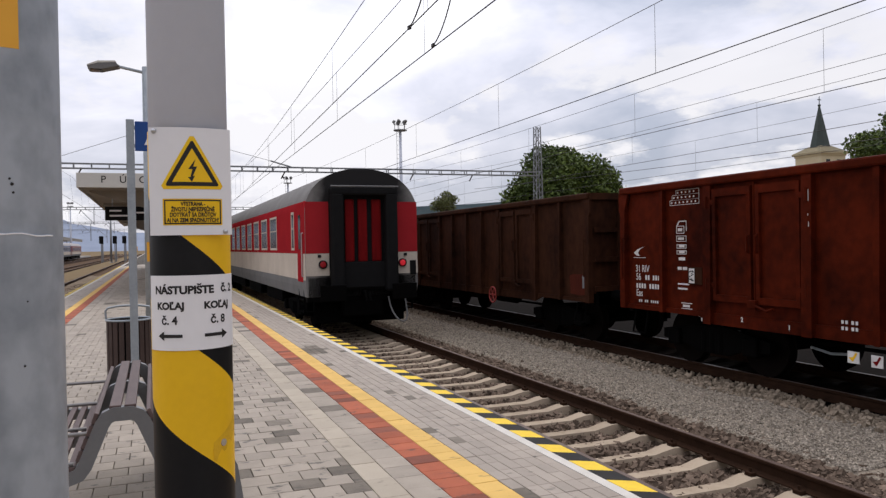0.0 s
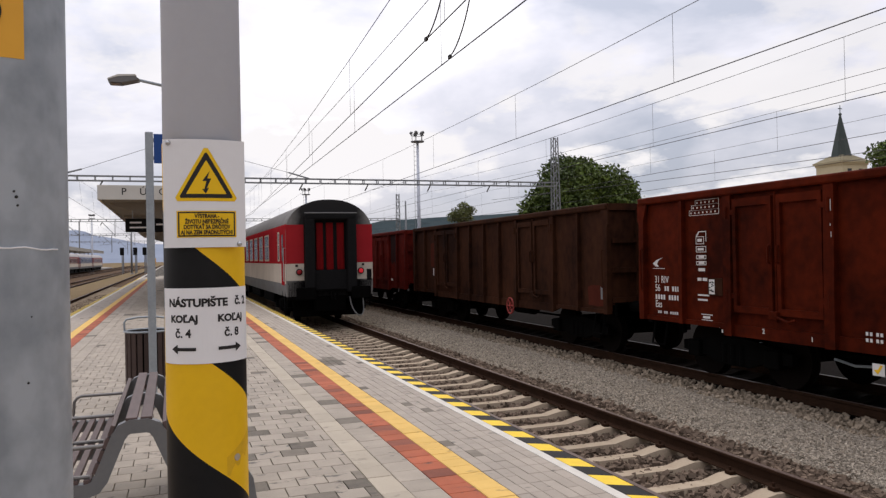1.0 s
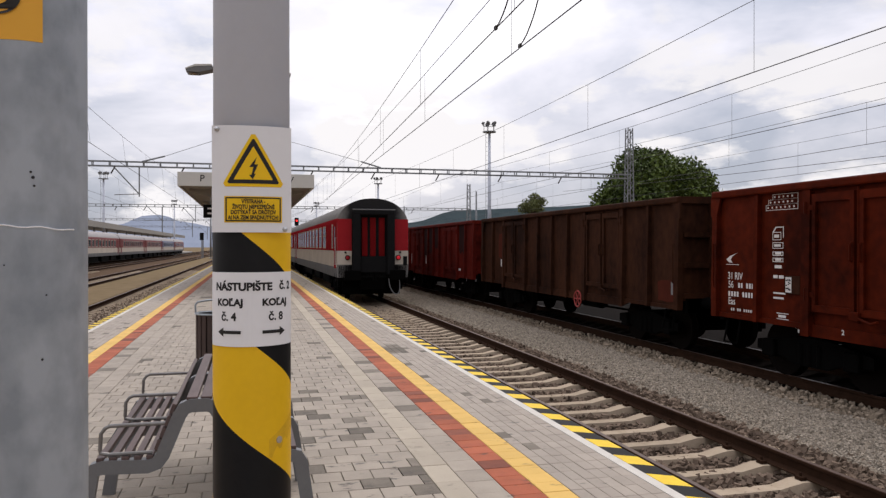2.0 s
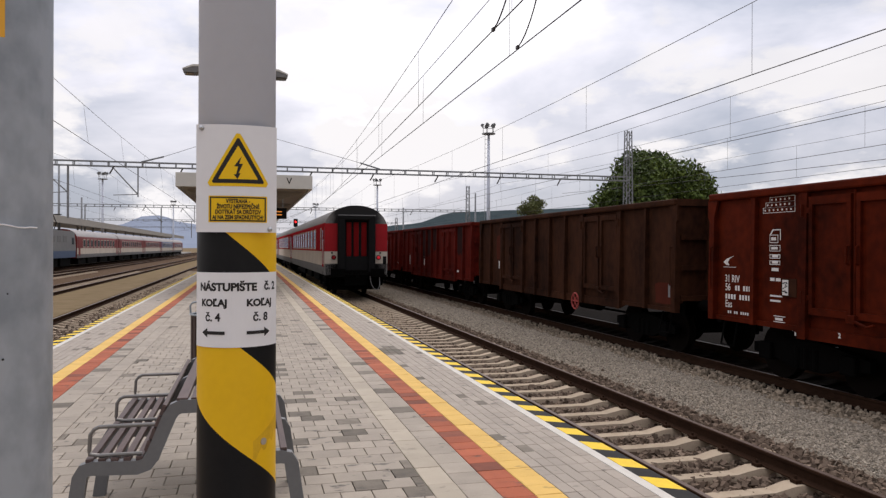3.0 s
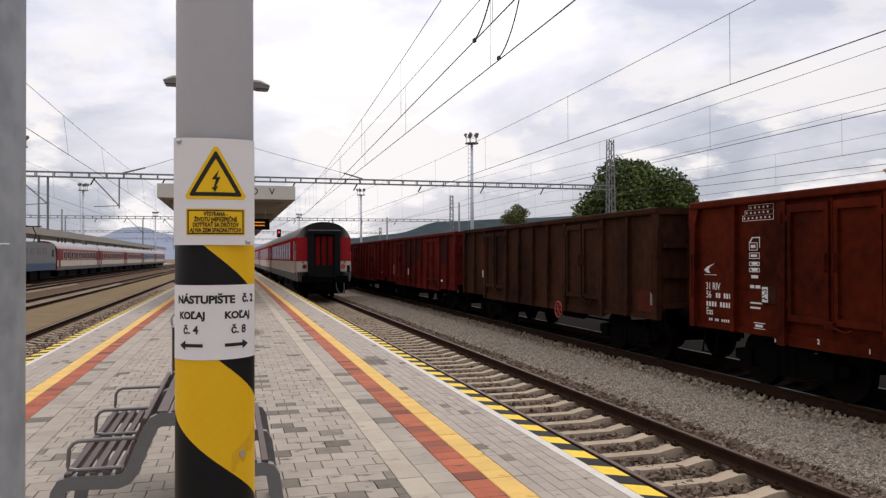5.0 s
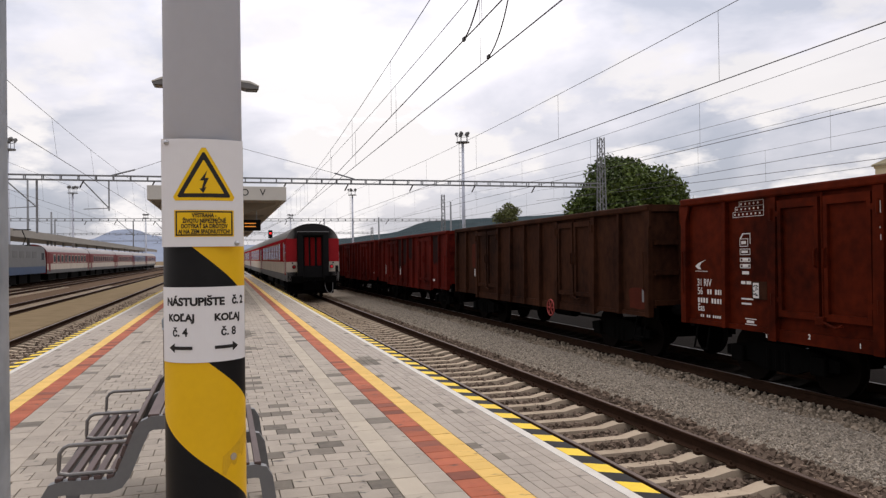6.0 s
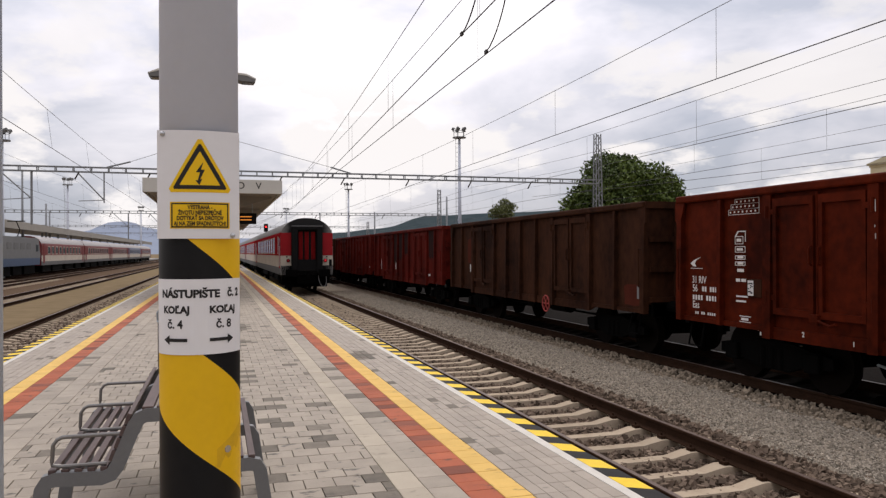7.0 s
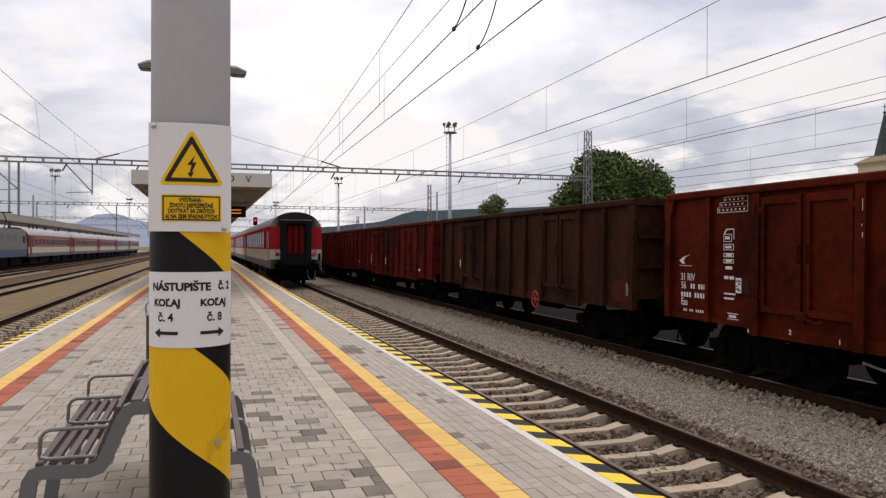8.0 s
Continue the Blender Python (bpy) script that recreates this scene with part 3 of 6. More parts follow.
def lay(name, label, cells, w, d, mats, near_count, gap=0.0028):
    """Lays pieces at (x, y, kind): the nearest as parts of their own, the others joined."""
    kinds = {k: paver_mesh(name, w, d, m, gap) for k, m in mats.items()}
    cells = sorted(cells, key=lambda c: abs(c[1] - 5.5) + 0.4 * abs(c[0]))
    far = {k: [] for k in mats}
    for i, (x, y, k) in enumerate(cells):
        if i < near_count:
            part(name, kinds[k], mats[k], PLATFORM, at=pose(x, y, random.uniform(-0.0025, 0.001), random.uniform(-0.25, 0.25), random.uniform(-0.25, 0.25), random.uniform(-0.3, 0.3)))
        else:
            far[k].append((x, y))
    for k, places in far.items():
        if not places:
            continue
        src = kinds[k]
        v = np.array([p.co for p in src.vertices])
        f = np.array([list(p.vertices) for p in src.polygons])
        n = len(places)
        c = np.concatenate([np.array(places), np.random.default_rng(7).uniform(-0.003, 0.001, (n, 1))], 1)
        vv = (v[None] + c[:, None]).reshape(-1, 3)
        ff = (f[None] + len(v) * np.arange(n)[:, None, None]).reshape(-1, 4)
        me = bpy.data.meshes.new(name + "s")
        me.from_pydata(vv.tolist(), [], ff.tolist())
        me.materials.append(mats[k])
        tagged(part(name + "s", me, mats[k], PLATFORM, label), kind="stuff")


def paving():
    rng = random.Random(3)
    # running-bond field between the two light guiding strips, cut to fit at its borders
    W, D, HALF = 0.209, 0.2125, 1.368
    marked = ((1.02, 7.62), (1.06, 7.2), (0.55, 6.1), (0.92, 5.62), (1.25, 8.75), (0.62, 7.05), (0.75, 7.75), (0.40, 8.75), (0.60, 8.75), (0.85, 8.75))
    whole, cut = [], {}
    for r in range(-76, 390):
        y = 5.566 + (r + 0.5) * D
        first = (0.045 if r % 2 == 0 else 0.148) - 8 * W
        for i in range(16):
            x0, x1 = max(first + i * W, -HALF), min(first + (i + 1) * W, HALF)
            if x1 - x0 < 0.03:
                continue
            x = (x0 + x1) / 2
            dark = noise.noise(Vector((x * 0.9, y * 0.45, 3.0))) > 0.50 or rng.random() < 0.045
            dark = dark or any(abs(x - a) < W / 2 and abs(y - b) < D / 2 for a, b in marked)
            (whole if x1 - x0 > W - 0.005 else cut.setdefault(round(x1 - x0, 3), [])).append((x, y, "dark" if dark else "grey"))
    lay("paver", "grey concrete pavers in running bond", whole, W, D, {"grey": M_PAVER, "dark": M_PAVER_DARK}, 300)
    for width, cells in cut.items():
        lay("cut_paver", "grey pavers cut to fit at the edge of the field", cells, width, D, {"grey": M_PAVER, "dark": M_PAVER_DARK}, 20)
    for s in (-1, 1):
        near = 150 if s > 0 else 40
        cells = [(s * 1.468, 0.18 + i * 0.4, "a") for i in range(-27, 210)]
        lay("guide_slab", "pale concrete guiding slabs", cells, 0.198, 0.4, {"a": M_PAVER_LIGHT if s > 0 else M_PAVER}, near // 3, 0.0015)
        cells = []
        for i in range(-42, 330):
            for j, x in enumerate((1.681,)):
                cells.append((s * x, 0.06 + i * 0.255, "b" if rng.random() < 0.10 else "a"))
        lay("slab", "grey concrete slabs", cells, 0.226, 0.255, {"a": M_PAVER, "b": M_PAVER_DARK}, near // 2, 0.0018)
        cells = [(s * 1.905, 0.1 + i * 0.2, "b" if rng.random() < 0.16 else "a") for i in range(-54, 420)]
        lay("red_paver", "red concrete pavers in a line", cells, 0.22, 0.2, {"a": M_PAVER_RED, "b": M_PAVER_RED_DARK}, near // 2, 0.0018)
        cells = [(s * 2.1125, 0.1 + i * 0.2, "a") for i in range(-54, 420)]
        lay("yellow_paver", "yellow ribbed warning pavers in a line", cells, 0.195, 0.2, {"a": M_PAVER_YELLOW}, near // 2, 0.0018)
        cells = []
        for i in range(-54, 420):
            for j in range(6):
                x = 2.212 + (j + 0.5) * 0.097
                cells.append((s * x, 0.1 + i * 0.2, "b" if rng.random() < 0.035 or noise.noise(Vector((x * 2, i * 0.09, s * 5.0))) > 0.55 else "a"))
        lay("edge_paver", "small grey pavers along the edge", cells, 0.097, 0.2, {"a": M_PAVER_EDGE, "b": M_PAVER_DARK}, 250 if s > 0 else 60, 0.002)


# ---- the freight wagons ----
WAGON_L, WAGON_W, WAGON_TOP, WAGON_LOW = 12.8, 2.9, 3.15, 0.82
BAYS = (0.0, 1.2, 2.35, 4.3, 5.35, 6.4, 7.45, 8.5, 10.45, 11.6, 12.8)


def wheel_mesh(r=0.46):
    bm = bmesh.new()
    rod(bm, (-0.065, 0, 0), (0.065, 0, 0), r, seg=28)
    rod(bm, (0.06, 0, 0), (0.075, 0, 0), r + 0.028, seg=28)
    rod(bm, (-0.09, 0, 0), (-0.06, 0, 0), 0.15, seg=16)
    return bm


def bogie(parent, y, z0=0.0, wheel_r=0.46, gauge=0.72, name="bogie", base=0.9):
    bm = bmesh.new()
    for s in (-1, 1):
        prism(bm, [(y - base - 0.35, 0.42), (y - base + 0.3, 0.36), (y - 0.35, 0.27), (y + 0.35, 0.27), (y + base - 0.3, 0.36), (y + base + 0.35, 0.42), (y + base + 0.35, 0.58), (y + 0.4, 0.72), (y - 0.4, 0.72), (y - base - 0.35, 0.58)], "x", s * 1.0 - 0.05, s * 1.0 + 0.05)
        for d in (-base, base):
            box(bm, s * 1.03 - 0.1, s * 1.03 + 0.1, y + d - 0.15, y + d + 0.15, 0.33, 0.62, 0.03)
        for k in range(3):
            rod(bm, (s * 1.02, y - 0.2 + 0.2 * k, 0.3), (s * 1.02, y - 0.2 + 0.2 * k, 0.62), 0.065, seg=10)
    box(bm, -1.0, 1.0, y - 0.22, y + 0.22, 0.45, 0.75)
    b = part(name, bm, M_DARK_STEEL, parent, "sooty steel bogie frame with shade put into its black")
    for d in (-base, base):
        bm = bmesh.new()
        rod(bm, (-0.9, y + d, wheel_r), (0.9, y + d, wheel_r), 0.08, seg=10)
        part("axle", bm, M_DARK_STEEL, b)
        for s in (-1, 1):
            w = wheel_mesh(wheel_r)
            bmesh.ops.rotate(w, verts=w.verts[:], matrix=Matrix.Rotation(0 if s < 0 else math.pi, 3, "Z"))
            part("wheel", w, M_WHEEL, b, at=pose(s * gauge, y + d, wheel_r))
    return b


def buffer_pair(parent, y, out, z=1.06, wide=False):
    for s in (-1, 1):
        bm = bmesh.new()
        rod(bm, (s * 0.875, y, z), (s * 0.875, y + out * 0.42, z), 0.11, seg=14)
        rod(bm, (s * 0.875, y + out * 0.40, z), (s * 0.875, y + out * 0.55, z), 0.075, seg=12)
        if wide:
            box(bm, s * 0.875 - 0.31, s * 0.875 + 0.31, *sorted((y + out * 0.55, y + out * 0.60)), z - 0.19, z + 0.19, 0.02)
        else:
            rod(bm, (s * 0.875, y + out * 0.55, z), (s * 0.875, y + out * 0.60, z), 0.235, 0.21, seg=20)
        part("buffer", bm, M_DARK_STEEL, parent)
    bm = bmesh.new()
    rod(bm, (0, y, z - 0.03), (0, y + out * 0.3, z - 0.03), 0.06, seg=8)
    tube(bm, [(-0.05, y + out * 0.3, z), (-0.05, y + out * 0.5, z - 0.22), (0.05, y + out * 0.5, z - 0.22), (0.05, y + out * 0.3, z)], 0.025)
    part("coupling", bm, M_DARK_STEEL, parent)


def bars(parent, mat, x, y0, z0, rows):
    """White writing too small to read: rows of (dy, dz, length, height) as plain bars on the side facing -x; y runs against the reading direction."""
    for dy, dz, ln, h in rows:
        bm = bmesh.new()
        box(bm, x - 0.002, x + 0.001, y0 - dy - ln, y0 - dy, z0 + dz, z0 + dz + h)
        part("marking", bm, mat, parent)


def wagon(y0, paint, label, fresh=False):
    """An open high-sided bogie wagon standing on its track; y runs along it from its rear end."""
    w = thing("freight_wagon", pose(TRACKS[1], y0, RAIL_Z), label, "freight wagon", "train of open freight wagons")
    hw = WAGON_W / 2
    X = -hw
    bm = bmesh.new()
    box(bm, -hw + 0.08, hw - 0.08, 0.05, WAGON_L - 0.05, 1.12, 1.24)
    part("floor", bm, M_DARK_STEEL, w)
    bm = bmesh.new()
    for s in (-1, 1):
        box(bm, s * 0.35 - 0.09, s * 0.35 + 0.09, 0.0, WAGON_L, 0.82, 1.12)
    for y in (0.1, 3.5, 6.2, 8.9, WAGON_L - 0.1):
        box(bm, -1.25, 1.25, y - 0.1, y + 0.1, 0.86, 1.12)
    part("underframe", bm, M_DARK_STEEL, w, "sooty steel underframe with shade put into its black")
    for s in (-1, 1):
        # sheet side, set back behind the posts
        bm = bmesh.new()
        x0, x1 = sorted((s * (hw - 0.10), s * (hw - 0.06)))
        box(bm, x0, x1, 0.03, WAGON_L - 0.03, 0.98, WAGON_TOP - 0.1)
        side = part("side_wall", bm, paint, w)
        bm = bmesh.new()
        x0, x1 = sorted((s * (hw - 0.06), s * (hw - 0.02)))
        prism(bm, [(0.02, 1.0), (0.02, WAGON_LOW + 0.10), (2.1, WAGON_LOW + 0.10), (2.4, WAGON_LOW), (WAGON_L - 2.4, WAGON_LOW), (WAGON_L - 2.1, WAGON_LOW + 0.10), (WAGON_L - 0.02, WAGON_LOW + 0.10), (WAGON_L - 0.02, 1.0)], "x", x0, x1)
        part("side_sill", bm, paint, side)
        for i, y in enumerate(BAYS):
            end = i in (0, len(BAYS) - 1)
            door_edge = i in (2, 3, 7, 8)
            wd = 0.07 if end else (0.085 if door_edge else 0.045)
            yy = min(max(y, wd), WAGON_L - wd)
            bm = bmesh.new()
            prism(bm, [(s * (hw - 0.07), WAGON_TOP - 0.12), (s * (hw + 0.015), WAGON_TOP - 0.12), (s * (hw + 0.045), 1.3), (s * (hw + 0.045), WAGON_LOW + (0.1 if i in (0, 1, 9, 10) else 0.0)), (s * (hw - 0.07), WAGON_LOW + 0.1)], "y", yy - wd, yy + wd)
            part("post", bm, paint, side)
        bm = bmesh.new()
        x0, x1 = sorted((s * (hw - 0.11), s * (hw + 0.045)))
        box(bm, x0, x1, 0.0, WAGON_L, WAGON_TOP - 0.13, WAGON_TOP, 0.03)
        part("top_rail", bm, paint, side)
        for a, b in ((2.35, 4.3), (8.5, 10.45)):
            mid = (a + b) / 2
            for d0, d1, hinge in ((a + 0.12, mid - 0.05, a), (mid + 0.05, b - 0.12, b)):
                bm = bmesh.new()
                x0, x1 = sorted((s * (hw - 0.06), s * (hw - 0.035)))
                box(bm, x0, x1, d0, d1, 1.2, WAGON_TOP - 0.2)
                door = part("door", bm, paint, w, "side-wall door leaf")
                bm = bmesh.new()
                x0, x1 = sorted((s * (hw - 0.035), s * (hw + 0.015)))
                lo, hi = 1.2, WAGON_TOP - 0.2
                strip(bm, [(d0, lo), (d1, lo), (d1, hi), (d0, hi), (d0, lo)], [(d0 + 0.07, lo + 0.1), (d1 - 0.07, lo + 0.1), (d1 - 0.07, hi - 0.12), (d0 + 0.07, hi - 0.12), (d0 + 0.07, lo + 0.1)], "x", x0, x1)
                part("door_frame", bm, paint, door)
                xo = s * (hw + 0.02)
                for z in (1.45, 2.75):
                    bm = bmesh.new()
                    rod(bm, (xo, hinge, z - 0.09), (xo, hinge, z + 0.09), 0.03, seg=8)
                    box(bm, min(xo, xo - s * 0.03), max(xo, xo - s * 0.03), min(hinge, (d0 + d1) / 2 * 0.3 + hinge * 0.7), max(hinge, (d0 + d1) / 2 * 0.3 + hinge * 0.7), z - 0.04, z + 0.04)
                    part("hinge", bm, paint, door)
                bm = bmesh.new()
                yh = d1 - 0.035 if hinge == a else d0 + 0.035
                tube(bm, [(s * hw, yh, 1.95), (s * (hw + 0.05), yh, 1.98), (s * (hw + 0.05), yh, 2.2), (s * hw, yh, 2.23)], 0.018)
                part("handle", bm, paint, door)
            bm = bmesh.new()
            rod(bm, (s * (hw - 0.02), mid, 1.1), (s * (hw - 0.02), mid, WAGON_TOP - 0.15), 0.022, seg=8)
            box(bm, min(s * hw, s * (hw + 0.07)), max(s * hw, s * (hw + 0.07)), mid - 0.08, mid + 0.08, 1.14, 1.26, 0.01)
            tube(bm, [(s * (hw + 0.05), mid, 1.2), (s * (hw + 0.07), mid - 0.3, 1.12), (s * (hw + 0.07), mid - 0.42, 1.16)], 0.02)
            part("door_bolt", bm, paint, w)
    for y, out in ((0.0, -1), (WAGON_L, 1)):
        bm = bmesh.new()
        y0_, y1_ = sorted((y - out * 0.02, y - out * 0.07))
        box(bm, -hw + 0.08, hw - 0.08, y0_, y1_, 1.1, WAGON_TOP - 0.1)
        end = part("end_wall", bm, paint, w)
        for z in (1.15, 1.75, 2.35):
            y2, y3 = sorted((y - out * 0.02, y + out * 0.05))
            part("end_rib", box(bmesh.new(), -hw + 0.1, hw - 0.1, y2, y3, z, z + 0.1), paint, end)
        for x in (-0.75, 0.0, 0.75):
            y2, y3 = sorted((y - out * 0.02, y + out * 0.07))
            part("end_post", box(bmesh.new(), x - 0.05, x + 0.05, y2, y3, 0.95, WAGON_TOP - 0.1), paint, end)
        y2, y3 = sorted((y - out * 0.1, y + out * 0.05))
        part("end_rail", box(bmesh.new(), -hw, hw, y2, y3, WAGON_TOP - 0.14, WAGON_TOP - 0.005), paint, end)
        bm = bmesh.new()
        y2, y3 = sorted((y - out * 0.12, y + out * 0.0))
        box(bm, -1.3, 1.3, y2, y3, 0.85, 1.15)
        part("head_stock", bm, M_DARK_STEEL, w)
        buffer_pair(w, y, out)
        for s in (-1, 1):
            bm = bmesh.new()
            tube(bm, [(s * (hw + 0.01), y - out * 0.12, 1.45), (s * (hw + 0.08), y - out * 0.12, 1.45), (s * (hw + 0.08), y - out * 0.12, 2.2), (s * (hw + 0.01), y - out * 0.12, 2.2)], 0.014)
            part("grab_rail", bm, paint, w)
            bm = bmesh.new()
            tube(bm, [(s * (hw - 0.1), y - out * 0.3, 0.9), (s * (hw - 0.02), y - out * 0.3, 0.5), (s * (hw - 0.02), y - out * 0.65, 0.5), (s * (hw - 0.1), y - out * 0.65, 0.9)], 0.018)
            part("foot_step", bm, M_DARK_STEEL, w)
        # corner brackets that slope in below the top rail
        for s in (-1, 1):
            bm = bmesh.new()
            x0, x1 = sorted((s * (hw - 0.02), s * (hw + 0.02)))
            ya, yb = y + out * 0.04, y - out * 0.24
            prism(bm, [(ya, WAGON_TOP - 0.12), (ya, WAGON_TOP - 0.42), (y - out * 0.08, WAGON_TOP - 0.62), (yb + out * 0.10, WAGON_TOP - 0.42), (yb, WAGON_TOP - 0.12)], "x", x0, x1)
            part("corner_bracket", bm, paint, w)
    bogie(w, 1.95)
    bogie(w, WAGON_L - 1.95)
    bm = bmesh.new()
    rod(bm, (-0.6, 5.0, 0.72), (-0.6, 6.0, 0.72), 0.18, seg=14)
    box(bm, -0.95, -0.75, 6.6, 7.1, 0.6, 0.85, 0.02)
    tube(bm, [(-0.5, 3.2, 0.6), (-0.5, 9.2, 0.6)], 0.03)
    part("brake_gear", bm, M_DARK_STEEL, w)
    return w


NEAR = wagon(12.5 - WAGON_L, M_WAGON, "red-brown open freight wagon with white lettering", True)
SECOND = wagon(13.6, M_WAGON_OLD, "dirty brown open freight wagon with ribbed sides")
THIRD = wagon(27.45, M_WAGON_RED, "faded rust-red open freight wagon with dark stains")
FOURTH = wagon(41.3, M_WAGON_RED, "faded rust-red open freight wagon far down the train")
FIFTH = wagon(55.15, M_WAGON_OLD, "dirty brown open freight wagon at the far end")



# ---- the passenger train that rolls away ----
COACH_L = 26.4


def coach_outline(n=18):
    """Half outline of a coach above its sill, from low on the +x side over the roof; heights above the rail."""
    pts = [(1.38, 0.95), (1.41, 1.2), (1.41, 3.0)]
    for i in range(1, n + 1):
        a = math.pi / 2 * i / n
        pts.append((1.41 * math.cos(a) ** 0.9 if i < n else 0.0, 3.0 + 1.05 * math.sin(a)))
    return pts


def shell(bm, z0, z1, y0, y1, sides=(-1, 1), thick=0.03, inset=0.0):
    """The part of the coach's skin between two heights, on both sides (closed over the top if z1 is above the roof)."""
    pts = coach_outline()
    fine = []
    for (xa, za), (xb, zb) in zip(pts[:-1], pts[1:]):
        for k in range(6):
            f = k / 6
            fine.append((xa + (xb - xa) * f, za + (zb - za) * f))
    fine.append(pts[-1])
    use = [p for p in fine if z0 - 1e-6 <= p[1] <= z1 + 1e-6]

    def cut(z):
        for a, b in zip(fine[:-1], fine[1:]):
            if a[1] <= z <= b[1] and b[1] > a[1]:
                f = (z - a[1]) / (b[1] - a[1])
                return (a[0] + (b[0] - a[0]) * f, z)
        return None
    for z, where in ((z0, 0), (z1, len(use))):
        c = cut(z)
        if c and all(abs(c[1] - p[1]) > 1e-4 for p in use):
            use.insert(where, c) if where == 0 else use.append(c)
    for s in sides:
        outer = [(s * (x - inset), z) for x, z in use]
        inner = [(s * max(x - inset - thick, 0.0), z - (thick if x < 1.2 else 0)) for x, z in use]
        strip(bm, outer, inner, "y", y0, y1)
    return bm


def coach(label, last):
    c = thing("passenger_coach", pose(TRACKS[0], 18, RAIL_Z), label, "railway coach", "passenger train")
    L = COACH_L
    body = part("roof", shell(bmesh.new(), 3.27, 4.2, 0.02, L), M_COACH_ROOF, c, "grey sooty roof", smooth=False)
    for s in (-1, 1):
        part("side_band_red", shell(bmesh.new(), 2.0, 3.268, 0.02, L, (s,)), M_COACH_RED, c, "red upper side band")
        part("side_band_cream", shell(bmesh.new(), 1.36, 1.998, 0.02, L, (s,)), M_COACH_WHITE, c, "cream lower side band")
        part("skirt", shell(bmesh.new(), 0.95, 1.358, 0.02, L, (s,)), M_COACH_GREY, c, "grey skirt")
    bm = bmesh.new()
    box(bm, -1.3, 1.3, 0.1, L - 0.1, 0.98, 1.1)
    for y0, y1 in ((5.2, 8.5), (10.0, 13.5), (15.0, 20.5)):
        box(bm, -1.15, 1.15, y0, y1, 0.5, 1.0, 0.04)
    part("underframe", bm, M_DARK_STEEL, c)
    bogie(c, 3.6, base=1.25)
    bogie(c, L - 3.6, base=1.25)
    for s in (-1, 1):
        for i in range(11):
            y = 2.35 + i * 1.98
            wd = 0.42 if i == 0 else 1.3
            y0 = 1.45 if i == 0 else y
            bm = bmesh.new()
            x0, x1 = sorted((s * 1.40, s * 1.418))
            for q in ((y0, y0 + 0.06, 2.08, 3.06), (y0 + wd - 0.06, y0 + wd, 2.08, 3.06), (y0 + 0.06, y0 + wd - 0.06, 2.08, 2.14), (y0 + 0.06, y0 + wd - 0.06, 3.0, 3.06), (y0 + 0.06, y0 + wd - 0.06, 2.62, 2.65)):
                box(bm, x0, x1, *q)
            win = part("window_frame", bm, M_COACH_WHITE, c, "pale window frame")
            bm = bmesh.new()
            x0, x1 = sorted((s * 1.385, s * 1.413))
            box(bm, x0, x1, y0 + 0.05, y0 + wd - 0.05, 2.12, 3.02)
            part("pane", bm, M_GLASS, win)
        for y0 in (0.32, L - 1.05):
            bm = bmesh.new()
            x0, x1 = sorted((s * 1.36, s * 1.415))
            box(bm, x0, x1, y0, y0 + 0.73, 1.30, 3.24, 0.015)
            d = part("door", bm, M_COACH_RED, c, "red entrance door")
            bm = bmesh.new()
            x0, x1 = sorted((s * 1.412, s * 1.422))
            box(bm, x0, x1, y0 + 0.24, y0 + 0.52, 2.1, 2.95)
            part("door_window", bm, M_GLASS, d)
            bm = bmesh.new()
            xo = s * 1.45
            tube(bm, [(s * 1.41, y0 - 0.06, 1.45), (xo, y0 - 0.06, 1.45), (xo, y0 - 0.06, 2.5), (s * 1.41, y0 - 0.06, 2.5)], 0.016)
            part("grab_rail", bm, M_STEEL, d)
            bm = bmesh.new()
            for z in (0.55, 0.85, 1.15):
                box(bm, min(s * 1.1, s * 1.4), max(s * 1.1, s * 1.4), y0 + 0.04, y0 + 0.7, z, z + 0.03)
            for yy in (y0 + 0.04, y0 + 0.67):
                box(bm, min(s * 1.36, s * 1.4), max(s * 1.36, s * 1.4), yy, yy + 0.03, 0.55, 1.3)
            part("steps", bm, M_DARK_STEEL, d)
    # end walls
    pts = coach_outline()
    full = [(x, z) for x, z in pts] + [(-x, z) for x, z in pts[-2::-1]]
    for y, out in ((0.0, -1), (L, 1)):
        y0, y1 = sorted((y, y - out * 0.03))
        bm = bmesh.new()
        prism(bm, [p for p in full], "y", y0, y1)
        end = part("end_wall", bm, M_COACH_SOOT, c, "grey end wall blackened with soot in its middle")
        ya, yb = sorted((y + out * 0.004, y + out * 0.02))
        for s in (-1, 1):
            bm = bmesh.new()
            xa, xb = sorted((s * 0.84, s * 1.405))
            box(bm, xa, xb, ya, yb, 2.0, 3.24)
            part("red_corner", bm, M_COACH_RED, end, "red painted corner panel")
            bm = bmesh.new()
            box(bm, xa, xb, ya, yb, 1.46, 1.995)
            part("cream_corner", bm, M_COACH_WHITE, end, "cream painted corner panel")
            bm = bmesh.new()
            rod(bm, (s * 1.0, y + out * 0.02, 1.73), (s * 1.0, y + out * 0.07, 1.73), 0.105, seg=18)
            lamp = part("lamp_housing", bm, M_RUBBER, end)
            bm = bmesh.new()
            rod(bm, (s * 1.0, y + out * 0.07, 1.73), (s * 1.0, y + out * 0.085, 1.73), 0.075, 0.05, seg=18)
            part("tail_lamp", bm, M_TAIL if (s > 0 and last) else M_TAIL_DIM, end, "red tail lamp")
            bm = bmesh.new()
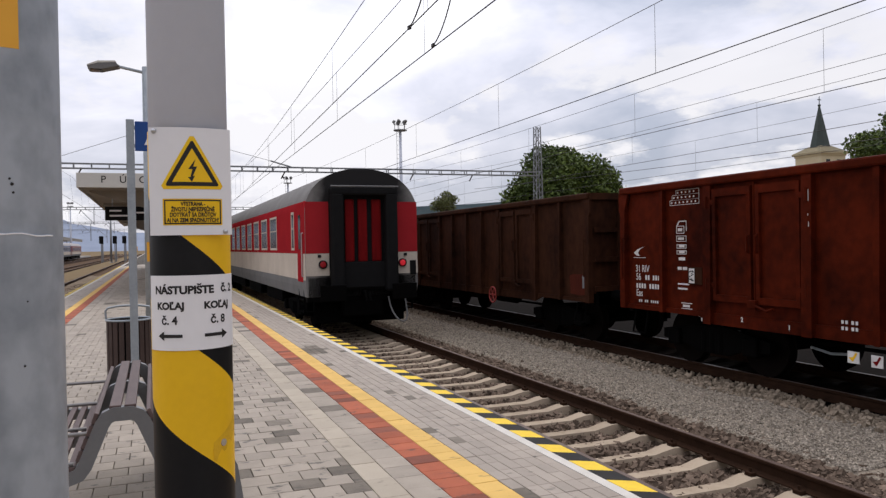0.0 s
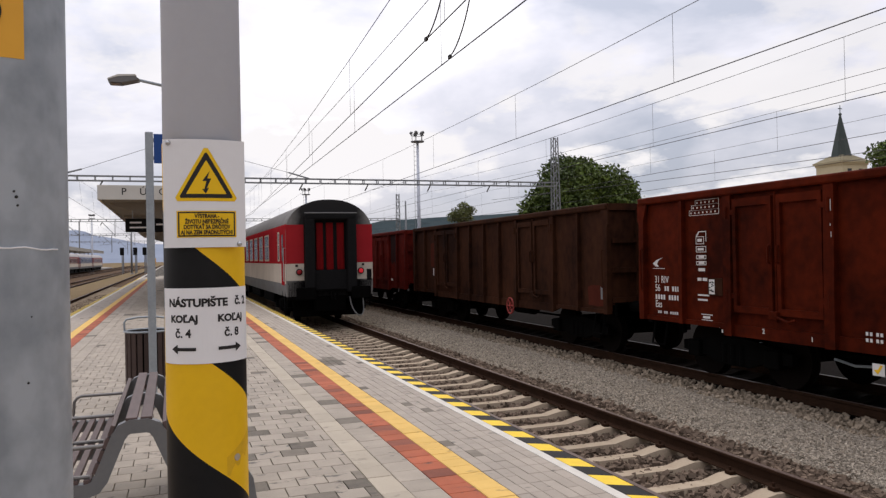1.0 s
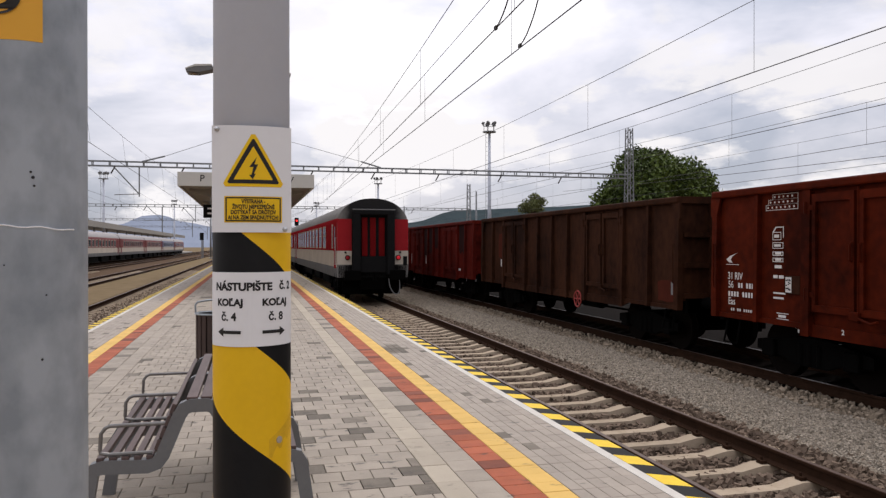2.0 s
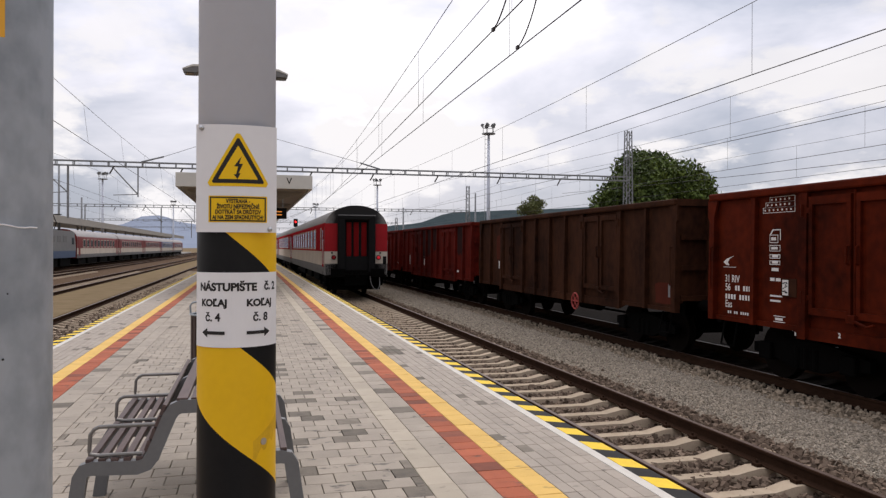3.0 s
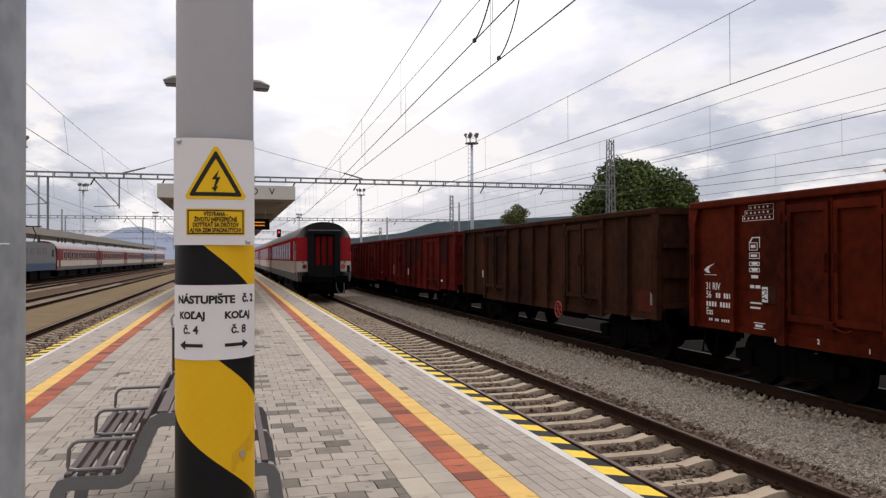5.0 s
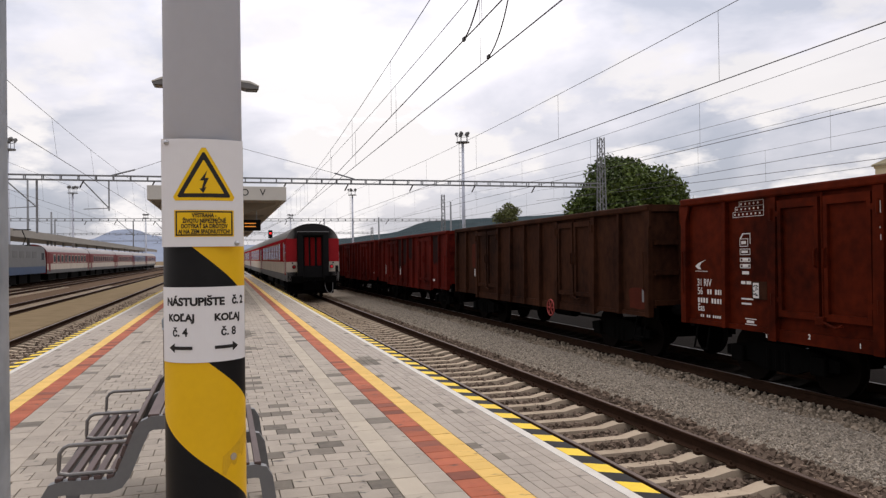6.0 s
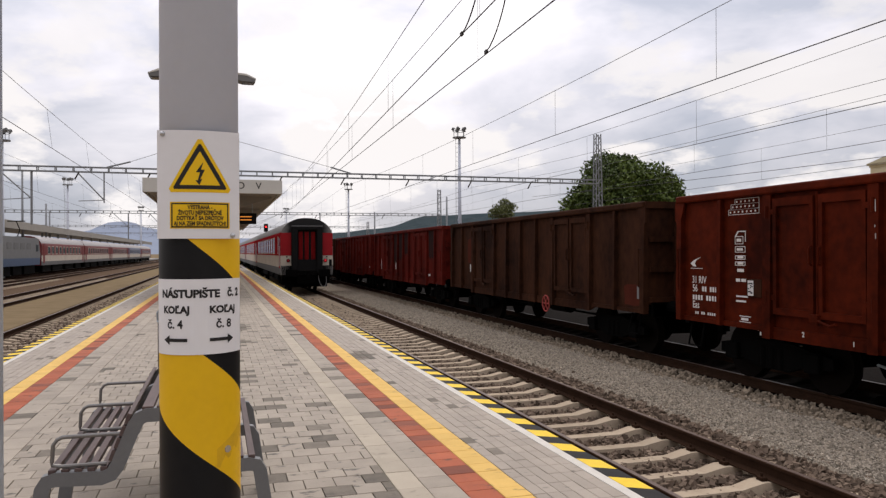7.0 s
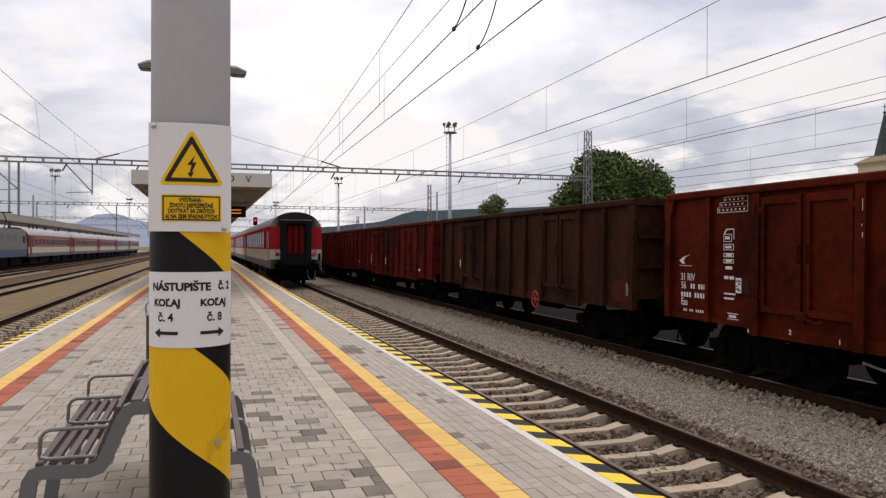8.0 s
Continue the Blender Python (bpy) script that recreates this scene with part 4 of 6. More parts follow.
            box(bm, s * 1.08 - 0.04, s * 1.08 + 0.04, y + (out * 0.02 if out > 0 else out * 0.05), y + (out * 0.05 if out > 0 else out * 0.02), 1.9, 1.97)
            part("lamp_bracket", bm, M_COACH_END, end)
        bm = bmesh.new()
        box(bm, 1.2, 1.36, *sorted((y + out * 0.02, y + out * 0.03)), 1.42, 1.78)
        part("dark_hatch", bm, M_RUBBER, end)
        # gangway: rubber tube frame, shutter, roof lip
        ya, yb = sorted((y + out * 0.01, y + out * 0.30))
        for s in (-1, 1):
            xa, xb = sorted((s * 0.52, s * 0.83))
            part("gangway_tube", box(bmesh.new(), xa, xb, ya, yb, 1.05, 3.45, 0.06), M_RUBBER, end, "black rubber gangway tube")
        part("gangway_tube", box(bmesh.new(), -0.83, 0.83, ya, yb, 3.38, 3.58, 0.06), M_RUBBER, end, "black rubber gangway tube")
        part("gangway_back", box(bmesh.new(), -0.53, 0.53, *sorted((y + out * 0.006, y + out * 0.02)), 1.1, 3.4), M_RUBBER, end)
        for x0, x1, d in ((-0.45, -0.22, 0.07), (-0.13, 0.10, 0.10), (0.22, 0.46, 0.07)):
            bm = bmesh.new()
            box(bm, x0, x1, *sorted((y + out * 0.02, y + out * d)), 1.78, 3.30, 0.03)
            part("shutter_panel", bm, M_COACH_DARK_RED, end, "dark red folding end door panel")
        bm = bmesh.new()
        rod(bm, (-0.84, y + out * 0.30, 3.60), (0.84, y + out * 0.30, 3.60), 0.018, seg=8)
        part("rain_lip", bm, M_COACH_GREY, end, "grey rain lip over the gangway")
        bm = bmesh.new()
        box(bm, -0.58, 0.58, *sorted((y + out * 0.02, y + out * 0.14)), 1.15, 1.78, 0.02)
        part("bridge_plate", bm, M_RUBBER, end, "raised gangway plate")
        bm = bmesh.new()
        box(bm, -1.38, 1.38, *sorted((y, y - out * 0.25)), 0.82, 1.44, 0.03)
        box(bm, -0.5, 0.5, *sorted((y + out * 0.0, y - out * 0.3)), 0.45, 0.85, 0.03)
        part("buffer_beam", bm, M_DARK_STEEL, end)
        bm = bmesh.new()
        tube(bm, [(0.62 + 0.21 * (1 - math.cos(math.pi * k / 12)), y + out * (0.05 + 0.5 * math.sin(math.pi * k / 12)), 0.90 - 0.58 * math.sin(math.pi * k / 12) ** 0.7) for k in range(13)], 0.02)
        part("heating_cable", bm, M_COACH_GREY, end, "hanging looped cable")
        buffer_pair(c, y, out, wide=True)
        # blocks added so that the space below the buffers stays black
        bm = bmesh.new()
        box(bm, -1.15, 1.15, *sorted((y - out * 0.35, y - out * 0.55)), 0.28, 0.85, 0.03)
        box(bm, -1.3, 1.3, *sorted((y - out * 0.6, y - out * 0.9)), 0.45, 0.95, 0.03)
        part("underside_filler", bm, M_DARK_STEEL, c, "added black blocks that fill the dark space behind the buffers")
    return c


COACHES = [coach("red and cream passenger coach with grey roof, last of its train", True)]
for k in (1, 2, 3):
    COACHES.append(copy_thing(COACHES[0], pose(TRACKS[0], 18 + 26.7 * k, RAIL_Z)))
    tagged(COACHES[-1], "red and cream passenger coach in the middle of its train")


# ---- the striped pole close by, with its plates ----
POLE = (-2.9175, 3.06)
POLE_R = 0.1192
HELIX = 0.628 / (2 * math.pi)


def helix_band(f0, f1, z0, z1, r, a0=-math.pi, a1=math.pi, n=72):
    """A slanting band on an upright tube between two helices, cut off at z0 and z1."""
    bm = bmesh.new()
    prev = None
    for i in range(n + 1):
        a = a0 + (a1 - a0) * i / n
        lo, hi = (min(max(f - HELIX * a, z0), z1) for f in (f0, f1))
        cur = None
        if hi - lo > 1e-4:
            cur = [bm.verts.new((r * math.sin(a), -r * math.cos(a), z)) for z in (lo, hi)]
        if prev and cur:
            bm.faces.new((prev[0], cur[0], cur[1], prev[1]))
        prev = cur
    bmesh.ops.recalc_face_normals(bm, faces=bm.faces[:])
    return bm


def on_pole(z, x=0.0, r=POLE_R):
    """A pose on the pole's face towards -y, text upright."""
    return pose(x, -r, z, 90, 0, 0)


def striped_pole():
    p = thing("catenary_pole", pose(*POLE, 0), "grey steel pole with black and yellow slanting stripes", "pole")
    bm = bmesh.new()
    rod(bm, (0, 0, -0.05), (0, 0, 9.2), POLE_R, POLE_R * 0.985, seg=56, caps=True)
    part("shaft", bm, M_POLE_GREY, p, "smooth grey painted shaft", smooth=True)
    bm = bmesh.new()
    rod(bm, (0, 0, 0), (0, 0, 0.05), 0.2, 0.2, seg=32)
    part("base_plate", bm, M_CONCRETE, p)
    for k in range(-2, 3):
        for f0, f1, m, label in ((1.012, 1.326, M_YELLOW, "glossy yellow slanting stripe"), (1.326, 1.64, M_BLACK, "black slanting stripe")):
            bm = helix_band(f0 + 0.628 * k, f1 + 0.628 * k, 0.12, 1.990, POLE_R + 0.0025)
            if len(bm.faces):
                part("stripe", bm, m, p, label, smooth=True)
            else:
                bm.free()
    # worn tape and a pale spot on the yellow
    bm = bmesh.new()
    prev = None
    for i in range(13):
        a = 0.42 + 0.95 * i / 12
        z = 1.0 + 0.075 * i / 12
        cur = [bm.verts.new(((POLE_R + 0.0036) * math.sin(a), -(POLE_R + 0.0036) * math.cos(a), z + d)) for d in (-0.025 - 0.012 * math.sin(i * 1.7), 0.028)]
        if prev:
            bm.faces.new((prev[0], cur[0], cur[1], prev[1]))
        prev = cur
    part("tape_patch", bm, material("dirty_tape", (0.78, 0.45, 0.015), (0.60, 0.34, 0.02), 0.55, 0, 30, 90, 0.1), p, "worn dirty strip of tape")
    bm = bmesh.new()
    a = 0.72
    rod(bm, ((POLE_R + 0.003) * math.sin(a), -(POLE_R + 0.003) * math.cos(a), 1.022), ((POLE_R + 0.006) * math.sin(a), -(POLE_R + 0.006) * math.cos(a), 1.022), 0.011, seg=12)
    part("pale_spot", bm, M_PAVER_LIGHT, p)
    # flat warning plate, its edges slightly bent round the pole
    W, R = 0.1225, POLE_R + 0.006

    def bent(w, z0, z1, lift, thick=0.002, n=24, flat=0.34):
        """A sheet of half width w, wrapped on the pole with a larger radius so that it stands off at its edges."""
        rr = R / (1 - flat)
        bm = bmesh.new()
        rows = []
        for i in range(n + 1):
            a = -w / rr + 2 * w / rr * i / n
            cur = []
            for d in (lift, lift - thick):
                for z in (z0, z1):
                    cur.append(bm.verts.new(((rr + d) * math.sin(a), (rr - R) - (rr + d) * math.cos(a), z)))
            rows.append(cur)
        for a, b in zip(rows[:-1], rows[1:]):
            bm.faces.new((a[0], b[0], b[1], a[1]))
            bm.faces.new((a[2], a[3], b[3], b[2]))
            bm.faces.new((a[1], b[1], b[3], a[3]))
            bm.faces.new((a[0], a[2], b[2], b[0]))
        for c in (rows[0], rows[-1]):
            bm.faces.new((c[0], c[1], c[3], c[2]))
        bmesh.ops.recalc_face_normals(bm, faces=bm.faces[:])
        return bm, rr
    bm, rr = bent(W, 1.667, 1.992, 0.0, flat=0.55)
    plate = part("warning_plate", bm, M_PLATE, p, "white metal warning plate")

    def wrap(x, z, lift):
        a = x / rr
        return ((rr + lift) * math.sin(a), (rr - R) - (rr + lift) * math.cos(a), z)

    def patch(name, outline, lift, mat, parent, label=""):
        """A flat sign field wrapped onto the plate, cut into narrow strips so that it follows the curve."""
        bm = bmesh.new()
        f = bm.faces.new([bm.verts.new((x, z, 0)) for x, z in outline])
        xs = [x for x, z in outline]
        k = int((max(xs) - min(xs)) / 0.008)
        for i in range(1, k):
            x = min(xs) + (max(xs) - min(xs)) * i / k
            bmesh.ops.bisect_plane(bm, geom=bm.verts[:] + bm.edges[:] + bm.faces[:], plane_co=(x, 0, 0), plane_no=(1, 0, 0))
        for v in bm.verts:
            v.co = wrap(v.co.x, v.co.y, lift)
        bmesh.ops.recalc_face_normals(bm, faces=bm.faces[:])
        return part(name, bm, mat, parent, label)

    def tri(cx, cz, w, h, cut):
        """A triangle with its corners cut."""
        A, B, C = (cx - w / 2, cz), (cx + w / 2, cz), (cx, cz + h)
        out = []
        for P, Q0, Q1 in ((A, C, B), (B, A, C), (C, B, A)):
            for Q in (Q0, Q1):
                d = math.hypot(Q[0] - P[0], Q[1] - P[1])
                out.append((P[0] + (Q[0] - P[0]) * cut / d, P[1] + (Q[1] - P[1]) * cut / d))
        return out
    cx = 0.004
    t1 = patch("triangle", tri(cx, 1.806, 0.192, 0.170, 0.012), 0.0008, M_SIGN_YELLOW, plate, "yellow warning triangle")
    patch("triangle_border", tri(cx, 1.8155, 0.160, 0.141, 0.006), 0.0014, M_INK, plate, "black triangle border")
    patch("triangle_field", tri(cx, 1.8275, 0.117, 0.102, 0.002), 0.0020, M_SIGN_YELLOW, plate)
    bolt = [(0.010, 1.897), (-0.012, 1.866), (0.000, 1.866), (-0.006, 1.842), (-0.013, 1.842), (-0.002, 1.828), (0.007, 1.846), (0.001, 1.845), (0.014, 1.874), (0.003, 1.874)]
    patch("lightning_bolt", [(cx + x, z) for x, z in bolt], 0.0026, M_INK, plate, "black lightning arrow")
    patch("text_field", [(cx - 0.087, 1.697), (cx + 0.087, 1.697), (cx + 0.087, 1.777), (cx - 0.087, 1.777)], 0.0008, M_SIGN_YELLOW, plate, "yellow text field")
    for n_, q in (("t", (-0.083, 0.083, 1.770, 1.774)), ("b", (-0.083, 0.083, 1.700, 1.704)), ("l", (-0.083, -0.079, 1.704, 1.770)), ("r", (0.079, 0.083, 1.704, 1.770))):
        patch("text_border", [(cx + q[0], q[2]), (cx + q[1], q[2]), (cx + q[1], q[3]), (cx + q[0], q[3])], 0.0014, M_INK, plate)
    for i, body in enumerate(("VÝSTRAHA -", "ŽIVOTU NEBEZPEČNÉ", "DOTÝKAŤ SA DRÔTOV", "AJ NA ZEM SPADNUTÝCH!")):
        lettering("text_line", body, 0.0172, M_INK, plate, pose(cx, -R - 0.0034, 1.7605 - 0.0163 * i, 90, 0, 0), bend=rr, wide=0.74, heavy=0.0006)
    for x, z in ((-0.105, 1.981), (0.100, 1.677)):
        bm = bmesh.new()
        bmesh.ops.create_uvsphere(bm, u_segments=14, v_segments=8, radius=0.008, matrix=Matrix.Translation(wrap(x, z, 0.001)))
        part("bolt", bm, M_STEEL, plate, "round steel bolt head", smooth=True)
    # direction plate wrapped tightly on the pole
    bm, rr = bent(0.162, 1.318, 1.545, 0.0, flat=0.0)
    sign = part("direction_plate", bm, M_PLATE, p, "white wrapped direction plate")
    RR = rr

    def word(body, size, a, z, wide=1.0, heavy=0.0009, align="CENTER"):
        lettering("text_line", body, size, M_INK, sign, pose(RR * math.sin(a), -RR * math.cos(a), z, 90, 0, math.degrees(a)) @ pose(0, 0, 0.0008), bend=RR, wide=wide, heavy=heavy, align=align)
    word("NÁSTUPIŠTE", 0.0325, -0.26, 1.500, 1.06, 0.0015)
    word("č. 2", 0.0335, 0.915, 1.502, 1.0, 0.0015)
    word("KOĽAJ", 0.0290, -0.585, 1.452, 1.08, 0.0014)
    word("KOĽAJ", 0.0290, 0.605, 1.452, 1.08, 0.0014)
    word("č. 4", 0.0345, -0.60, 1.408, 1.0, 0.0011)
    word("č. 8", 0.0345, 0.61, 1.408, 1.0, 0.0011)
    for a_mid, s in ((-0.60, -1), (0.57, 1)):
        pts = [(0.041, 0.0), (0.018, 0.0145), (0.018, 0.005), (-0.041, 0.005), (-0.041, -0.005), (0.018, -0.005), (0.018, -0.0145)]
        bm = bmesh.new()
        bm.faces.new([bm.verts.new((s * x, z, 0)) for x, z in pts])
        for i in range(1, 10):
            bmesh.ops.bisect_plane(bm, geom=bm.verts[:] + bm.edges[:] + bm.faces[:], plane_co=(-0.041 + 0.0082 * i, 0, 0), plane_no=(1, 0, 0))
        for v in bm.verts:
            a = a_mid + v.co.x / RR
            v.co = ((RR + 0.0012) * math.sin(a), -(RR + 0.0012) * math.cos(a), 1.362 + v.co.y)
        bmesh.ops.recalc_face_normals(bm, faces=bm.faces[:])
        part("arrow", bm, M_INK, sign, "black arrow")
    return p


striped_pole()


def lamp_column():
    """The galvanised column nearest to the viewer, with an orange number plate."""
    c = thing("steel_column", pose(-3.2237, 1.735, 0), "mottled galvanised steel column", "column")
    bm = bmesh.new()
    rod(bm, (0, 0, 0), (0, 0, 6.0), 0.075, 0.073, seg=56)
    part("shaft", bm, material("mottled_zinc", (0.47, 0.525, 0.59), (0.315, 0.36, 0.415), 0.5, 0.1, 11, 34, 0.05, spread=0.20, stretch=(1, 1, 0.7)), c, smooth=True)
    bm = bmesh.new()
    rod(bm, (0, 0, 0), (0, 0, 0.02), 0.13, seg=24)
    part("base_plate", bm, M_GALV, c)
    # number plate, wrapped
    bm = bmesh.new()
    prev = None
    for i in range(15):
        a = radians(-62 + 89 * i / 14)
        cur = [bm.verts.new((0.0752 * math.sin(a), -0.0752 * math.cos(a), z)) for z in (1.893, 2.003)]
        if prev:
            bm.faces.new((prev[0], cur[0], cur[1], prev[1]))
        prev = cur
    pl = part("number_plate", bm, M_ORANGE, c, "orange number sticker", smooth=True)
    lettering("number", "5", 0.115, M_INK, pl, pose(0.0757 * math.sin(radians(-9)), -0.0757 * math.cos(radians(-9)), 1.962, 90, 0, -9) @ pose(0, 0, 0.001), bend=0.0757, heavy=0.001)
    # pale wire band and scribbles
    bm = bmesh.new()
    pts = []
    for i in range(17):
        a = radians(-50 + 110 * i / 16)
        pts.append((0.0753 * math.sin(a), -0.0753 * math.cos(a), 1.652 - 0.006 * (i / 16) ** 2 + 0.0012 * math.sin(i * 1.3)))
    tube(bm, pts, 0.0011, 5)
    part("pale_scratch", bm, M_PLATE, c, "long pale scratch")
    for a, z, s in ((18, 1.715, 0.004), (19, 1.704, 0.003), (16, 1.722, 0.003), (26, 1.475, 0.003), (30, 1.56, 0.002), (-8, 1.60, 0.002)):
        bm = bmesh.new()
        aa = radians(a)
        bmesh.ops.create_icosphere(bm, subdivisions=1, radius=s * 0.6, matrix=Matrix.Translation((0.0748 * math.sin(aa), -0.0748 * math.cos(aa), z)))
        part("dark_speck", bm, M_INK, c)
    return c


lamp_column()


# ---- bench, bin, sign post, platform lamp ----
def bench(y0, length=1.78):
    b = thing("bench", pose(-3.2, y0, 0), "double-sided platform bench with brown slats on grey steel", "bench")

    def band(points, t):
        out, inn = [], []
        n = len(points)
        for i, (x, z) in enumerate(points):
            px, pz = points[max(i - 1, 0)]
            qx, qz = points[min(i + 1, n - 1)]
            dx, dz = qx - px, qz - pz
            d = math.hypot(dx, dz)
            out.append((x - dz / d * t / 2, z + dx / d * t / 2))
            inn.append((x + dz / d * t / 2, z - dx / d * t / 2))
        return out, inn
    line = [(-0.62, 0.0), (-0.565, 0.37), (-0.545, 0.405), (-0.50, 0.415), (-0.27, 0.405), (-0.225, 0.42), (-0.195, 0.46), (-0.105, 0.68), (-0.08, 0.715), (-0.045, 0.73)]
    line = line + [(-x, z) for x, z in line[::-1]]
    for y in (0.0, length / 2 - 0.03, length - 0.06):
        bm = bmesh.new()
        strip(bm, *band(line, 0.075), "y", y, y + 0.06)
        bmesh.ops.remove_doubles(bm, verts=bm.verts[:], dist=0.0005)
        part("end_frame" if y != length / 2 - 0.03 else "middle_frame", bm, M_BENCH, b, "grey bent steel frame")
    for s in (-1, 1):
        for i in range(5):
            x = s * (0.262 + 0.064 * i)
            bm = bmesh.new()
            box(bm, x - 0.019, x + 0.019, 0.01, length - 0.01, 0.438, 0.466, 0.004)
            part("seat_slat", bm, M_SLAT, b)
        for i in range(4):
            z = 0.52 + 0.065 * i
            x = s * (0.20 - (z - 0.47) * 0.41)
            bm = bmesh.new()
            box(bm, -0.012, 0.012, 0.01, length - 0.01, -0.03, 0.03, 0.004)
            bmesh.ops.rotate(bm, verts=bm.verts[:], matrix=Matrix.Rotation(-s * 0.35, 3, "Y"))
            bmesh.ops.translate(bm, verts=bm.verts[:], vec=(x + s * 0.04, 0, z))
            part("back_slat", bm, M_SLAT, b)
        for y in (0.03, length / 2, length - 0.03) if s < 0 else ():
            bm = bmesh.new()
            xo, xi, r = s * 0.52, s * 0.25, s * 0.05
            zt, zb = 0.635, 0.478
            pts = [(xi, y, zb), (xo - r, y, zb), (xo, y, zb + 0.01), (xo, y, zb + 0.03), (xo - r * 0.1, y, zt - 0.04), (xo - r * 0.5, y, zt - 0.012), (xo - r, y, zt), (s * 0.13, y, zt)]
            tube(bm, pts, 0.011, 8)
            part("armrest", bm, M_ARMREST, b, "bent steel tube armrest")
    for i in range(2):
        bm = bmesh.new()
        x = -0.038 + 0.076 * i
        box(bm, x - 0.03, x + 0.03, 0.01, length - 0.01, 0.752, 0.778, 0.005)
        part("top_slat", bm, M_SLAT, b)
    return b


bench(5.0)


def litter_bin():
    b = thing("litter_bin", pose(-3.30, 9.9, 0), "litter bin clad in dark brown slats with steel hoop", "litter bin")
    bm = bmesh.new()
    rod(bm, (0, 0, 0.2), (0, 0, 0.83), 0.215, seg=28)
    part("liner", bm, M_DARK_STEEL, b)
    for i in range(20):
        a = 2 * math.pi * i / 20
        bm = bmesh.new()
        box(bm, -0.028, 0.028, 0.218, 0.238, 0.18, 0.82, 0.004)
        bmesh.ops.rotate(bm, verts=bm.verts[:], matrix=Matrix.Rotation(a, 3, "Z"))
        part("slat", bm, M_BIN_SLAT, b)
    bm = bmesh.new()
    n = 28
    tube(bm, [(0.243 * math.cos(2 * math.pi * i / n), 0.243 * math.sin(2 * math.pi * i / n), 0.83) for i in range(n + 1)], 0.012, 6)
    part("rim", bm, M_GALV, b, "steel rim")
    bm = bmesh.new()
    pts = [(-0.24, 0, 0.83), (-0.245, 0, 0.93), (-0.22, 0, 0.965), (-0.1, 0, 0.985), (0.1, 0, 0.985), (0.22, 0, 0.965), (0.245, 0, 0.93), (0.24, 0, 0.83)]
    tube(bm, pts, 0.012, 6)
    part("hoop", bm, M_GALV, b)
    bm = bmesh.new()
    rod(bm, (0, 0, 0), (0, 0, 0.2), 0.06, seg=12)
    part("foot", bm, M_GALV, b)
    return b


litter_bin()


def sign_post():
    p = thing("sign_post", pose(-3.235, 9.55, 0), "slim grey post with a blue letter sign", "sign post")
    bm = bmesh.new()
    box(bm, -0.042, 0.042, -0.03, 0.03, 0, 3.07, 0.008)
    part("post", bm, M_GALV, p)
    bm = bmesh.new()
    box(bm, 0.048, 0.44, -0.02, 0.0, 2.72, 3.05, 0.006)
    s = part("sign_panel", bm, M_BLUE, p, "blue panel with a white letter")
    lettering("letter", "A", 0.26, M_PLATE, s, pose(0.235, -0.0225, 2.87, 90, 0, 0), heavy=0.003)
    bm = bmesh.new()
    for z in (2.78, 2.98):
        box(bm, 0.02, 0.06, -0.015, 0.015, z - 0.02, z + 0.02)
    part("bracket", bm, M_GALV, p)
    bm = bmesh.new()
    box(bm, -0.02, 0.05, 0.031, 0.034, 1.6, 1.66)
    part("sticker", bm, M_ORANGE, p)
    return p


sign_post()


def platform_lamp(y):
    l = thing("platform_lamp", pose(-3.08, y, -0.11), "grey platform lamp with two flat heads", "lamp", "platform lamps")
    bm = bmesh.new()
    rod(bm, (0, 0, 0), (0, 0, 4.55), 0.07, 0.045, seg=20)
    part("column", bm, M_GALV, l, smooth=True)
    bm = bmesh.new()
    rod(bm, (0, 0, 0.11), (0, 0, 0.14), 0.15, seg=20)
    part("base_plate", bm, M_GALV, l)
    for s in (-1, 1):
        bm = bmesh.new()
        rod(bm, (0, 0, 4.46), (s * 0.42, 0, 4.54), 0.024, seg=10)
        arm = part("arm", bm, M_GALV, l)
        bm = bmesh.new()
        prism(bm, [(s * 0.36, 4.52), (s * 0.60, 4.455), (s * 0.780, 4.455), (s * 0.800, 4.49), (s * 0.66, 4.54), (s * 0.42, 4.565)], "y", -0.13, 0.13)
        head = part("lamp_head", bm, M_COACH_GREY, l, "flat dark lamp head")
        bm = bmesh.new()
        prism(bm, [(s * 0.40, 4.568), (s * 0.66, 4.543), (s * 0.805, 4.493), (s * 0.805, 4.51), (s * 0.66, 4.575), (s * 0.42, 4.59)], "y", -0.135, 0.135)
        part("lamp_cover", bm, M_CANOPY, head, "pale upper cover")
        bm = bmesh.new()
        prism(bm, [(s * 0.60, 4.448), (s * 0.64, 4.446), (s * 0.760, 4.446), (s * 0.770, 4.454), (s * 0.61, 4.454)], "y", -0.1, 0.1)
        part("lens", bm, M_GLASS, head)
    bm = bmesh.new()
    box(bm, -0.03, 0.03, -0.075, -0.068, 1.55, 1.85)
    part("sticker", bm, M_ORANGE, l, "orange sticker")
    return l


platform_lamp(13.0)


